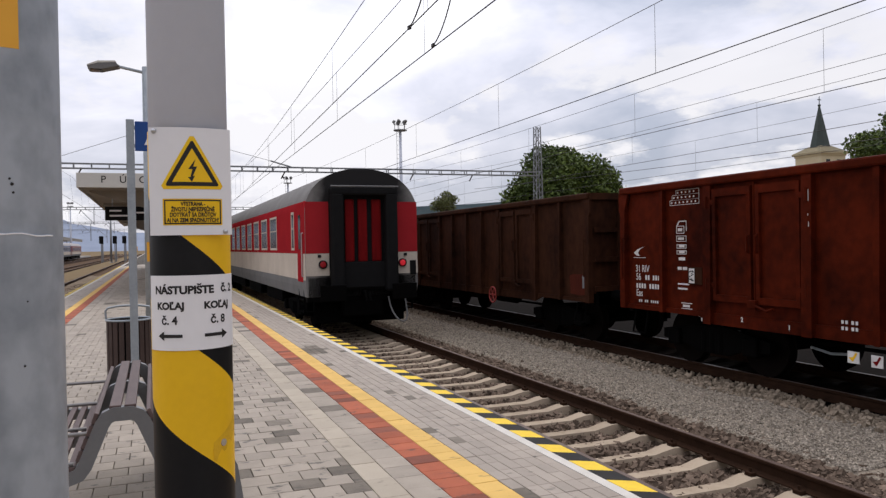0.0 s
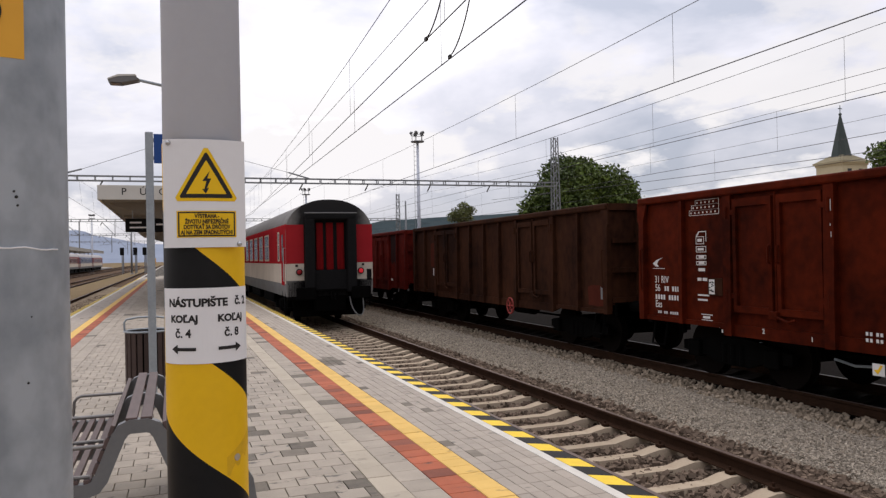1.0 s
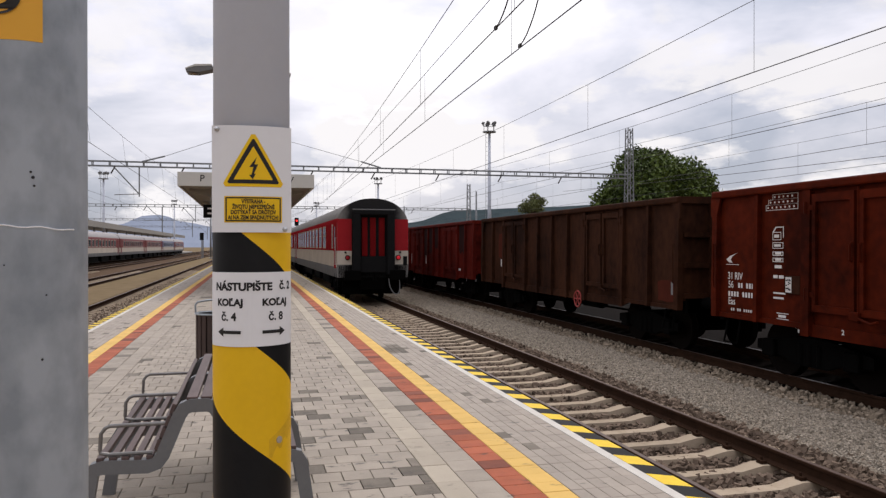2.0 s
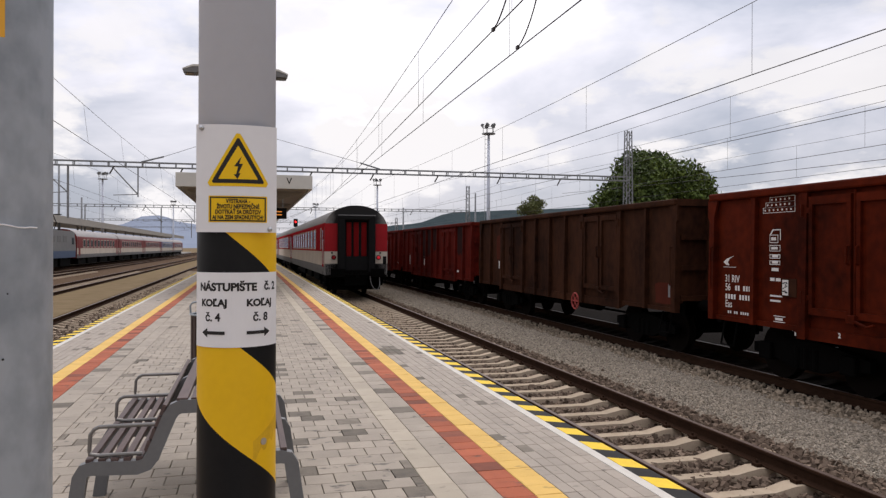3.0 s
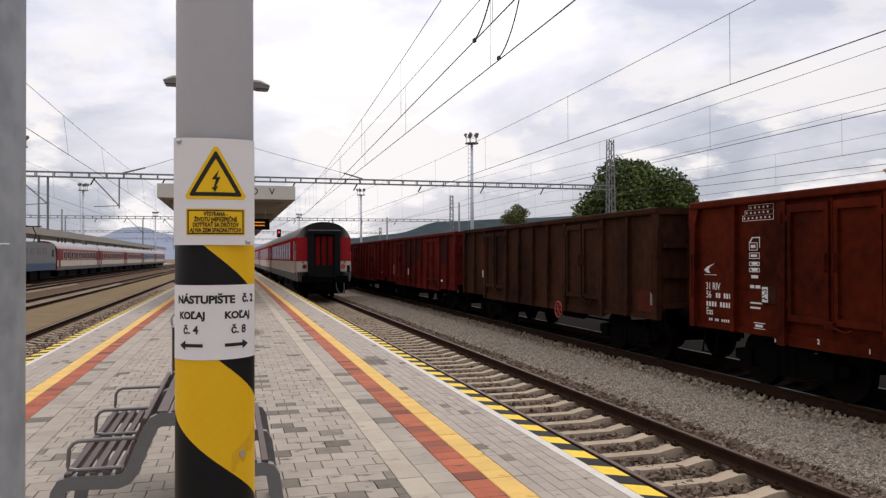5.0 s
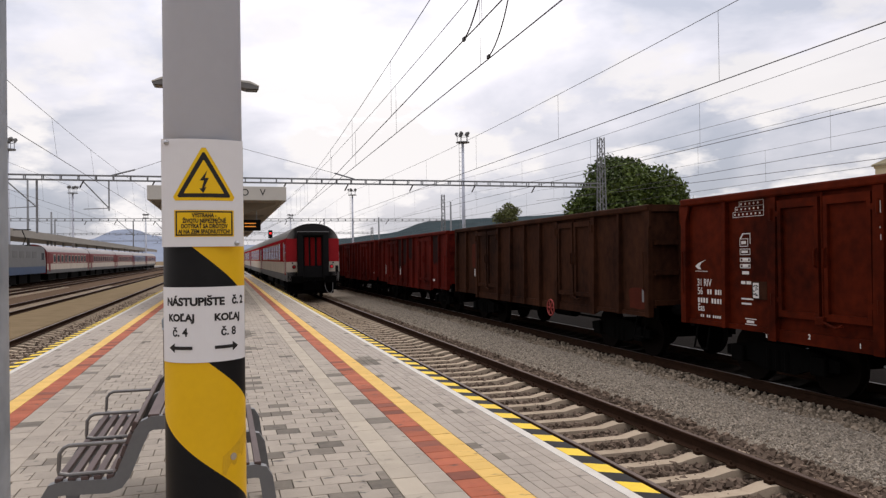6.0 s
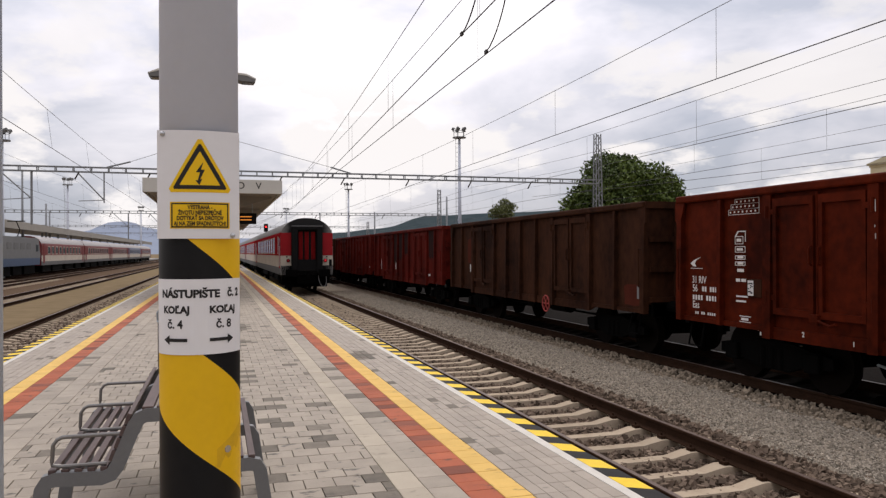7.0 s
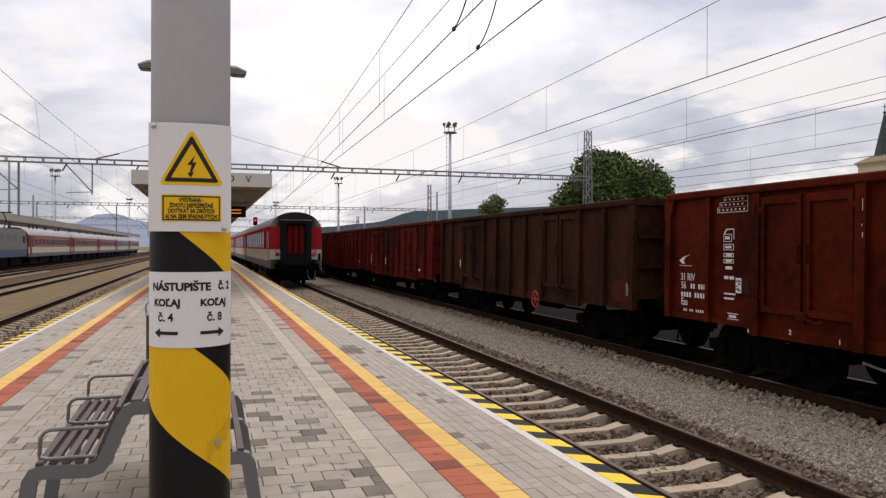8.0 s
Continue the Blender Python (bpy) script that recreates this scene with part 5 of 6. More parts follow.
# ---- the platform canopy with its name board ----
def canopy():
    c = thing("platform_canopy", pose(-2.99, 28, 0), "long flat platform canopy with the station's name", "canopy")
    hw, L = 2.34, 46.0
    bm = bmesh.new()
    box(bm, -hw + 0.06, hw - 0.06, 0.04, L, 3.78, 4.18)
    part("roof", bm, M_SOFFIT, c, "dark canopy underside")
    bm = bmesh.new()
    box(bm, -hw, hw, 0.0, 0.06, 3.72, 4.21, 0.01)
    f = part("front_fascia", bm, M_CANOPY, c, "pale front board")
    for i, ch in enumerate("PÚCHOV"):
        lettering("letter", ch, 0.33, M_INK, f, pose(-1.52 + 0.607 * i, -0.004, 3.985, 90, 0, 0), heavy=0.002)
    for s in (-1, 1):
        bm = bmesh.new()
        x0, x1 = sorted((s * (hw - 0.05), s * hw))
        box(bm, x0, x1, 0.07, L, 3.72, 4.21)
        part("side_fascia", bm, M_CANOPY, c)
        for k in range(6):
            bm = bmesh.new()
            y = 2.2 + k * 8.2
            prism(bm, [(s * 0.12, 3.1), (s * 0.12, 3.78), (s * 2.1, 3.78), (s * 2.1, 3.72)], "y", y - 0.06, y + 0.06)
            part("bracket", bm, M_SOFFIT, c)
    for k in range(6):
        bm = bmesh.new()
        y = 2.2 + k * 8.2
        box(bm, -0.13, 0.13, y - 0.13, y + 0.13, 0, 3.78, 0.02)
        part("column", bm, M_POLE_GREY, c)
    d = thing("departure_display", pose(-1.95, 30.2, 0), "dark hanging display with orange letters", "display")
    bm = bmesh.new()
    box(bm, -0.45, 0.5, 0, 0.18, 2.72, 3.14, 0.015)
    body = part("case", bm, M_RUBBER, d)
    for z in (2.98, 2.86):
        bm = bmesh.new()
        box(bm, -0.1, 0.32, -0.006, 0.0, z, z + 0.035)
        part("text_bar", bm, M_LED, body, "row of unreadable orange writing")
    for x in (-0.3, 0.35):
        bm = bmesh.new()
        rod(bm, (x, 0.09, 3.13), (x, 0.09, 3.79), 0.018)
        part("hanger", bm, M_GALV, body)
    s = thing("direction_board", pose(-3.85, 30.2, 0), "dark blue hanging information board", "sign")
    bm = bmesh.new()
    box(bm, -0.75, 0.75, 0, 0.12, 2.7, 3.2, 0.01)
    body = part("board", bm, M_RUBBER, s)
    for x0, x1, z in ((-0.6, -0.2, 3.02), (-0.6, 0.1, 2.84), (0.3, 0.6, 2.95)):
        bm = bmesh.new()
        box(bm, x0, x1, -0.005, 0, z, z + 0.06)
        part("text_bar", bm, M_PLATE, body)
    for x in (-0.5, 0.5):
        bm = bmesh.new()
        rod(bm, (x, 0.06, 3.19), (x, 0.06, 3.79), 0.018)
        part("hanger", bm, M_GALV, body)


canopy()


# ---- overhead line ----
def catenary(xa, xm, label, z_c=5.1, slope=0.0, y0=-30.0, y1=200.0, drop_at=13.45, drop_step=7.6, thick=1.0, lift=0.0):
    """Contact wire and carrying wire with droppers; supports every 60 m lift the carrying wire."""
    c = thing("overhead_line", pose(0, 0, 0), label, "overhead wire", "overhead lines")

    def stagger(y):
        u = (y + 0.0) / 60.0
        k = abs((u % 2) - 1)
        return slope * 60 * (0.5 - k) if slope else 0.0

    def carry(y):
        u = ((y % 60) / 60.0 - 0.5) * 2
        return z_c + 1.287 + lift + 0.5 * u * u
    bm = bmesh.new()
    step = 6.0
    n = int((y1 - y0) / step)
    pts = [(xa + stagger(y0 + i * step), y0 + i * step, z_c) for i in range(n + 1)]
    tube(bm, pts, 0.0098 * thick, 6)
    part("contact_wire", bm, M_WIRE, c)
    bm = bmesh.new()
    pts = [(xm + stagger(y0 + i * step), y0 + i * step, carry(y0 + i * step)) for i in range(n + 1)]
    tube(bm, pts, 0.0072 * thick, 6)
    part("carrying_wire", bm, M_WIRE, c)
    y = drop_at - 15.2
    while y < min(y1, 120):
        bm = bmesh.new()
        rod(bm, (xa + stagger(y), y, z_c), (xm + stagger(y), y, carry(y)), 0.0045, seg=5)
        part("dropper", bm, M_WIRE, c)
        y += drop_step
    return c


def jumpers():
    for x, y, top, side in ((1.62, 12.85, 6.55, 0.1), (0.88, 11.95, 6.6, 0.1)):
        j = thing("jumper_cable", pose(x, y, 5.1), "slack connecting cable between overhead wires", "cable", "jumper cables")
        bm = bmesh.new()
        pts = []
        for i in range(13):
            f = i / 12
            pts.append((0.02 * math.sin(3 * f), -1.25 * math.sin(f * 1.5) ** 0.9 * 0.75 - 0.3 * f, 1.5 * f ** 1.4))
        tube(bm, pts, 0.012, 6)
        part("cable", bm, M_WIRE, j)
        bm = bmesh.new()
        box(bm, -0.02, 0.02, -0.05, 0.05, -0.03, 0.03)
        part("clamp", bm, M_WIRE, j)


catenary(2.02, 2.02, "overhead wires above the platform track", slope=0.0205, thick=1.15)
catenary(1.61, 1.61, "second overhead wires of an overlapping section", slope=0.04, drop_at=18.6, thick=1.15)
catenary(6.84, 6.84, "overhead wires above the freight wagons", drop_at=13.55)
catenary(12.15, 12.15, "overhead wires above a track behind the wagons", drop_at=14.1, lift=0.10)
catenary(17.5, 17.5, "overhead wires above a track in the yard", drop_at=21.8, lift=0.10)
catenary(22.9, 22.9, "overhead wires above the outermost track", drop_at=24, lift=0.25)
catenary(-8.1, -8.25, "overhead wires above the other platform track", drop_at=28)
catenary(-12.6, -12.7, "overhead wires above a station track", drop_at=25)
catenary(-18.0, -18.1, "overhead wires above a station track", drop_at=27)
jumpers()


def feeder(x, y0, z0, y1, z1, r):
    f = thing("feeder_wire", pose(0, 0, 0), "single bare feeder wire over the yard tracks", "overhead wire", "feeder wires")
    part("wire", tube(bmesh.new(), [(x, y0 + (y1 - y0) * i / 12, z0 + (z1 - z0) * i / 12 - 0.25 * math.sin(math.pi * i / 12)) for i in range(13)], r, 6), M_WIRE, f)


feeder(17.0, 0.0, 6.95, 60.0, 7.5, 0.008)
feeder(23.0, 0.0, 5.15, 60.0, 6.3, 0.013)


def lattice(bm, x0, y0, z0, z1, w0, w1, bay=0.7, bar=0.035):
    """A square lattice tower: four legs with crossing bars."""
    n = max(2, int((z1 - z0) / bay))
    for i in range(n):
        for a, b in (((-1, -1), (1, -1)), ((1, -1), (1, 1)), ((1, 1), (-1, 1)), ((-1, 1), (-1, -1))):
            f0, f1 = i / n, (i + 1) / n
            ra, rb = w0 + (w1 - w0) * f0, w0 + (w1 - w0) * f1
            za, zb = z0 + (z1 - z0) * f0, z0 + (z1 - z0) * f1
            p, q = (a, b) if i % 2 else (b, a)
            rod(bm, (x0 + p[0] * ra, y0 + p[1] * ra, za), (x0 + q[0] * rb, y0 + q[1] * rb, zb), bar * 0.6, seg=4)
            rod(bm, (x0 + a[0] * ra, y0 + a[1] * ra, za), (x0 + a[0] * rb, y0 + a[1] * rb, zb), bar, seg=4)
    return bm


def portal(y, xl, xr, tall_right, label):
    g = thing("catenary_portal", pose(0, y, 0), label, "gantry", "catenary portals")
    zb, zt = 7.52, 7.86
    bm = bmesh.new()
    for z in (zb, zt):
        for d in (-0.25, 0.25):
            box(bm, xl, xr, d - 0.035, d + 0.035, z - 0.035, z + 0.035)
    n = int((xr - xl) / 1.15)
    for i in range(n + 1):
        x = xl + (xr - xl) * i / n
        for d in (-0.25, 0.25):
            box(bm, x - 0.035, x + 0.035, d - 0.025, d + 0.025, zb, zt)
    part("truss_beam", bm, M_MAST, g, "grey lattice cross beam")
    for x, top in ((xl, 8.2), (xr, tall_right)):
        part("lattice_mast", lattice(bmesh.new(), x, 0, -0.86, top, 0.36, 0.22, 0.55, 0.05), M_MAST, g, "grey lattice mast")
    for x in TRACKS:
        if not xl < x < xr:
            continue
        if x == TRACKS[6]:
            for name, p, q, r in (("drop_tube", (-10.8, 0, zb), (-10.8, 0, 5.3), 0.05), ("registration_arm", (-10.8, 0, 5.5), (-12.5, 0, 5.42), 0.03), ("strut", (-12.6, 0, zb), (-10.85, 0, 5.55), 0.045),
                                  ("drop_tube", (-15.54, 0, zb), (-15.54, 0, 3.7), 0.08), ("registration_arm", (-15.54, 0, 5.6), (-18.0, 0, 5.42), 0.03), ("strut", (-17.6, 0, zb), (-15.6, 0, 5.6), 0.045)):
                part(name, rod(bmesh.new(), p, q, r, seg=8), M_MAST, g)
        bm = bmesh.new()
        rod(bm, (x - 0.15, 0, zb - 0.55), (x + 0.15, 0, zb), 0.05, seg=8)
        part("insulator", bm, M_RAIL, g)
    return g


PORTAL = portal(60, -42.0, 29.2, 11.9, "grey lattice gantry spanning the station tracks")


def portal_stays():
    """A mast on the platform that holds the gantry's beam by two stays."""
    bm = bmesh.new()
    rod(bm, (-3.0, 0, 0.0), (-3.0, 0, 10.7), 0.16, 0.11, seg=14)
    part("middle_mast", bm, M_MAST, PORTAL)
    for x in (-10.6, 7.3):
        s = 1 if x > 0 else -1
        bm = bmesh.new()
        rod(bm, (-3.0, 0, 10.55), (x - s * 1.6, 0, 8.35), 0.018, seg=6)
        part("stay", bm, M_MAST, PORTAL)
        bm = bmesh.new()
        rod(bm, (x - s * 1.6, 0, 8.35), (x, 0, 7.9), 0.06, seg=8)
        part("stay_bracket", bm, M_MAST, PORTAL)


portal_stays()
portal(120, -48.0, 32.3, 11.9, "second lattice gantry farther along the tracks")
portal(182, -48.0, 32.3, 9.0, "distant lattice gantry across the tracks")
portal(245, -48.0, 32.3, 9.0, "distant lattice gantry across the tracks")


def mast(x, y, top, label="plain grey steel mast beside the tracks"):
    m = thing("steel_mast", pose(x, y, -0.86), label, "mast", "masts")
    bm = bmesh.new()
    rod(bm, (0, 0, 0), (0, 0, top + 0.86), 0.16, 0.11, seg=12)
    part("shaft", bm, M_MAST, m, smooth=True)
    bm = bmesh.new()
    box(bm, -0.35, 0.35, -0.35, 0.35, -0.1, 0.35, 0.03)
    part("footing", bm, M_CONCRETE, m)


mast(-25.5, 102, 11.8)
for x, y, top in ((27.5, 100, 9.2), (21.0, 118, 8.0), (-24.5, 110, 8.2), (-27.0, 125, 8.0), (16.5, 150, 9.5), (14.2, 180, 9.0), (-10.0, 150, 8.5), (-12.0, 190, 8.0)):
    mast(x, y, top)


def flood_tower(x, y, top):
    t = thing("floodlight_tower", pose(x, y, -0.86), "tall slim floodlight tower with a lamp platform", "light tower", "floodlight towers")
    h = top + 0.86
    bm = bmesh.new()
    rod(bm, (0, 0, 0), (0, 0, h - 0.9), 0.24, 0.14, seg=14)
    part("column", bm, M_POLE_GREY, t, smooth=True)
    bm = bmesh.new()
    rod(bm, (0, 0, h - 1.05), (0, 0, h - 0.95), 0.75, seg=16)
    tube(bm, [(0.75 * math.cos(a / 8 * math.tau), 0.75 * math.sin(a / 8 * math.tau), h - 0.3) for a in range(9)], 0.03)
    part("lamp_platform", bm, M_MAST, t)
    for i in range(5):
        a = i / 5 * math.tau + 0.4
        bm = bmesh.new()
        m = pose(0.7 * math.cos(a), 0.7 * math.sin(a), h - 0.05, 60, 0, math.degrees(a) + 90)
        bmesh.ops.create_cone(bm, cap_ends=True, segments=12, radius1=0.24, radius2=0.13, depth=0.30, matrix=m)
        rod(bm, (0.6 * math.cos(a), 0.6 * math.sin(a), h - 1.0), (0.6 * math.cos(a), 0.6 * math.sin(a), h - 0.2), 0.03, seg=6)
        part("floodlight", bm, M_COACH_GREY, t)
    bm = bmesh.new()
    for k in range(int((h - 2) / 0.5)):
        box(bm, -0.42, -0.2, -0.02, 0.02, 1.5 + k * 0.5, 1.53 + k * 0.5)
    box(bm, -0.44, -0.41, -0.02, 0.02, 1.3, h - 1)
    part("ladder", bm, M_MAST, t)


flood_tower(22.9, 80, 15.3)
flood_tower(19.0, 131, 13.6)
flood_tower(-25.4, 130, 13.4)
flood_tower(-22.3, 80, 13.3)
flood_tower(15.5, 215, 14.0)
flood_tower(-22.5, 215, 14.0)


def signal(x, y, z):
    s = thing("railway_signal", pose(x, y, 0), "railway signal showing red", "signal", "signals")
    bm = bmesh.new()
    rod(bm, (0, 0, -0.86), (0, 0, z), 0.07, seg=10)
    part("post", bm, M_MAST, s)
    bm = bmesh.new()
    box(bm, -0.32, 0.32, -0.05, 0.1, z, z + 1.25, 0.05)
    h = part("signal_head", bm, M_RUBBER, s)
    bm = bmesh.new()
    rod(bm, (0, -0.06, z + 0.78), (0, -0.09, z + 0.78), 0.13, seg=14)
    part("red_lamp", bm, M_SIGNAL, h)
    return s


signal(4.2, 119.0, 4.8)


def signal_seen_from_behind(x, y, z):
    s = thing("railway_signal", pose(x, y, 0), "dark railway signal seen from behind", "signal", "signals")
    part("post", rod(bmesh.new(), (0, 0, -0.86), (0, 0, z), 0.08, seg=10), M_MAST, s)
    head = part("signal_head", box(bmesh.new(), -0.36, 0.36, -0.08, 0.12, z, z + 1.4, 0.06), M_RUBBER, s)
    part("ladder", box(bmesh.new(), 0.12, 0.34, -0.12, -0.09, -0.5, z), M_MAST, s)
    part("hood", box(bmesh.new(), -0.2, 0.2, 0.12, 0.35, z + 0.9, z + 1.05, 0.02), M_RUBBER, head)
    return s


for x in (-11.65, -9.4, -7.8):
    signal_seen_from_behind(x, 150.0, 2.8)


# ---- trees, church, hills ----
def tree(x, y, z_top, rx, rz, leaf_mat, label, n=5200, leaf=0.42, seed=1, base=-0.86, lumps=16):
    t = thing("tree", pose(x, y, base), label, "tree")
    rng = np.random.default_rng(seed)
    h = z_top - base
    cz = h - rz
    bm = bmesh.new()
    rod(bm, (0, 0, -0.1), (0, 0, max(cz - rz * 0.5, 1.0)), rx * 0.055, rx * 0.04, seg=12)
    part("trunk", bm, M_BARK, t)
    foot = Vector((0, 0, max(cz - rz * 0.5, 1.0)))
    centres = []
    for i in range(lumps):
        d = Vector(rng.normal(size=3))
        d.normalize()
        d.z = abs(d.z) * 1.1 - 0.35
        c = Vector((d.x * rx * 0.66, d.y * rx * 0.66, cz + d.z * rz * 0.66))
        centres.append((c, rng.uniform(0.26, 0.44) * min(rx, rz)))
        if i < 9:
            bm = bmesh.new()
            mid = foot.lerp(c, 0.5) + Vector((0, 0, 0.06 * rz))
            rod(bm, foot, mid, rx * 0.028, rx * 0.02, seg=7)
            rod(bm, mid, c, rx * 0.02, rx * 0.008, seg=7)
            part("limb", bm, M_BARK, t)
    centres.append((Vector((0, 0, cz)), 0.62 * min(rx, rz)))
    for k, (c, r) in enumerate(centres):
        m = max(40, int(n * (r ** 2) / sum(q[1] ** 2 for q in centres)))
        d = rng.normal(size=(m, 3))
        d /= np.linalg.norm(d, axis=1, keepdims=True)
        rad = r * (rng.random((m, 1)) ** 0.28) * rng.uniform(0.85, 1.15, (m, 1))
        p = np.array(c)[None] + d * rad * np.array([1.0, 1.0, 0.88])
        a, b = rng.normal(size=(m, 3)), rng.normal(size=(m, 3))
        a += d * 0.4
        a /= np.linalg.norm(a, axis=1, keepdims=True)
        b -= (a * b).sum(1, keepdims=True) * a
        b /= np.linalg.norm(b, axis=1, keepdims=True)
        s = leaf * rng.uniform(0.55, 1.3, (m, 1))
        v = np.stack([p - a * s, p + b * s * 0.55, p + a * s, p - b * s * 0.55], 1).reshape(-1, 3)
        f = np.arange(4 * m).reshape(-1, 4)
        me = bpy.data.meshes.new("leaf_clump")
        me.from_pydata(v.tolist(), [], f.tolist())
        me.materials.append(leaf_mat)
        tagged(part("leaf_clump", me, leaf_mat, t), kind="stuff")
    return t


tree(40.9, 75, 14.3, 7.1, 7.2, M_LEAF, "broad dense green tree behind the wagons", n=42000, leaf=0.23, seed=4, lumps=34)
tree(26.6, 76, 8.0, 2.0, 2.4, M_LEAF_DRY, "small sparse yellowish tree behind the wagons", n=2600, leaf=0.13, seed=8, lumps=12)
tree(125.5, 100, 29.0, 9.5, 12.0, M_LEAF, "tall dark green tree near the church", n=14000, leaf=0.4, seed=12, lumps=18)
for i, (x, y, top, r) in enumerate(((17.0, 115, 4.4, 2.6), (21.5, 112, 4.9, 3.0), (26.0, 116, 4.6, 2.6), (30.5, 118, 4.2, 2.4), (12.5, 125, 4.2, 2.3))):
    tree(x, y, top, r, 2.4, M_LEAF_DRY if i % 2 else M_LEAF, "low green bushy tree beyond the tracks", n=2200, leaf=0.2, seed=20 + i, lumps=8)


def church():
    c = thing("church_tower", pose(162.5, 150, -0.86), "pale yellow church tower with a dark pointed spire", "church tower")
    bm = bmesh.new()
    box(bm, -4.2, 4.2, -4.2, 4.2, 0, 23.6)
    w = part("tower_wall", bm, M_CHURCH, c)
    bm = bmesh.new()
    for q in ((-4.4, 4.4, -4.4, 4.4, 23.5, 24.0), (-4.8, 4.8, -4.8, 4.8, 24.0, 24.4)):
        box(bm, *q)
    part("cornice", bm, M_CHURCH, w)
    bm = bmesh.new()
    bmesh.ops.create_cone(bm, cap_ends=True, segments=4, radius1=7.0, radius2=2.8, depth=1.9, matrix=pose(0, 0, 25.36, 0, 0, 45))
    part("roof_skirt", bm, material("mossy_tiles", (0.30, 0.255, 0.165), (0.17, 0.15, 0.10), 0.9, 0, 1.5, 12, 0.2), c)
    bm = bmesh.new()
    bmesh.ops.create_cone(bm, cap_ends=True, segments=8, radius1=2.6, radius2=0.15, depth=11.2, matrix=pose(0, 0, 31.7, 0, 0, 22.5))
    part("spire", bm, M_SPIRE, c, "dark pointed spire")
    bm = bmesh.new()
    bmesh.ops.create_uvsphere(bm, u_segments=10, v_segments=8, radius=0.4, matrix=Matrix.Translation((0, 0, 37.2)))
    rod(bm, (0, 0, 37), (0, 0, 39.6), 0.1, seg=6)
    box(bm, -0.6, 0.6, -0.08, 0.08, 38.6, 38.8)
    part("cross", bm, M_SPIRE, c)
    for x in (-1.9, 1.9):
        bm = bmesh.new()
        box(bm, x - 0.7, x + 0.7, -4.24, -4.2, 18.5, 22.5)
        part("window", bm, M_GLASS, w)


church()


def hill(name, mat, label, y, knots, depth, wob, seed, step=12.0):
    """A long ridge: its crest follows a smooth line through a few (x, z) knots, roughened by noise."""
    knots = sorted(knots)
    n = int((knots[-1][0] - knots[0][0]) / step)
    bm = bmesh.new()
    rows = []
    for i in range(n + 1):
        x = knots[0][0] + i * step
        for (xa, za), (xb, zb) in zip(knots[:-1], knots[1:]):
            if xa <= x <= xb:
                f = (x - xa) / (xb - xa)
                f = f * f * (3 - 2 * f)
                z = za + (zb - za) * f
                break
        z += wob * (noise.noise(Vector((x / (step * 5), seed, 0))) + 0.5 * noise.noise(Vector((x / (step * 1.4), seed, 3))))
        rows.append([bm.verts.new((x, y + dy, zz)) for dy, zz in ((-depth, -2.0), (-depth * 0.45, z * 0.55 + wob * noise.noise(Vector((x / 60, seed, 9)))), (0, z), (depth, -2.0))])
    for a, b in zip(rows[:-1], rows[1:]):
        for i in range(3):
            bm.faces.new((a[i], b[i], b[i + 1], a[i + 1]))
    bmesh.ops.recalc_face_normals(bm, faces=bm.faces[:])
    ob = part(name, bm, mat, None)
    return tagged(ob, label, "hill", kind="structure")


hill("backdrop", M_HILL, "dark blue-green wooded hills behind the station", 900, ((60, 16), (141, 25), (183, 30), (254, 47), (368, 52), (470, 58), (560, 44), (760, 60), (1000, 50), (1400, 70)), 250, 1.6, 1)
hill("backdrop", M_HILL_FAR, "distant mountain with haze put into its pale blue colour", 2300, ((-1500, 45), (-900, 40), (-480, 40), (-370, 62), (-285, 92), (-250, 93), (-190, 72), (-60, 50), (100, 44), (400, 62), (800, 40)), 500, 3.0, 2, 24.0)


# ---- the train and the roof on the far platform ----
FAR_X = -22.0


def far_coach(y, upper, label):
    c = thing("passenger_coach", pose(FAR_X, y, RAIL_Z), label, "railway coach", "standing train")
    L = 26.2
    part("roof", shell(bmesh.new(), 3.27, 4.2, 0.0, L), M_FAR_ROOF, c, "pale grey roof")
    for s in (-1, 1):
        part("side_band_upper", shell(bmesh.new(), 2.0, 3.268, 0.0, L, (s,)), upper, c)
        part("side_band_cream", shell(bmesh.new(), 1.36, 1.998, 0.0, L, (s,)), M_COACH_WHITE, c)
        part("skirt", shell(bmesh.new(), 0.95, 1.358, 0.0, L, (s,)), M_COACH_GREY, c)
    pts = coach_outline()
    full = pts + [(-x, z) for x, z in pts[-2::-1]]
    for yy in (0.0, L - 0.03):
        bm = bmesh.new()
        prism(bm, full, "y", yy, yy + 0.03)
        part("end_wall", bm, M_COACH_FADED, c)
    for i in range(10):
        y0 = 3.0 + i * 2.08
        bm = bmesh.new()
        box(bm, 1.40, 1.42, y0, y0 + 1.25, 2.1, 3.0)
        win = part("window_frame", bm, M_COACH_WHITE, c)
        bm = bmesh.new()
        box(bm, 1.415, 1.425, y0 + 0.09, y0 + 1.16, 2.18, 2.92)
        part("pane", bm, M_GLASS, win)
    for y0 in (0.7, L - 1.6):
        bm = bmesh.new()
        box(bm, 1.38, 1.43, y0, y0 + 0.9, 1.2, 3.2)
        part("door", bm, M_COACH_FADED, c)
    bm = bmesh.new()
    for y0, y1 in ((1.5, 5.5), (6.5, 12.0), (14.0, 19.0), (20.7, 24.7)):
        box(bm, -1.2, 1.2, y0, y1, 0.25, 1.0)
    part("underframe", bm, M_DARK_STEEL, c)
    return c


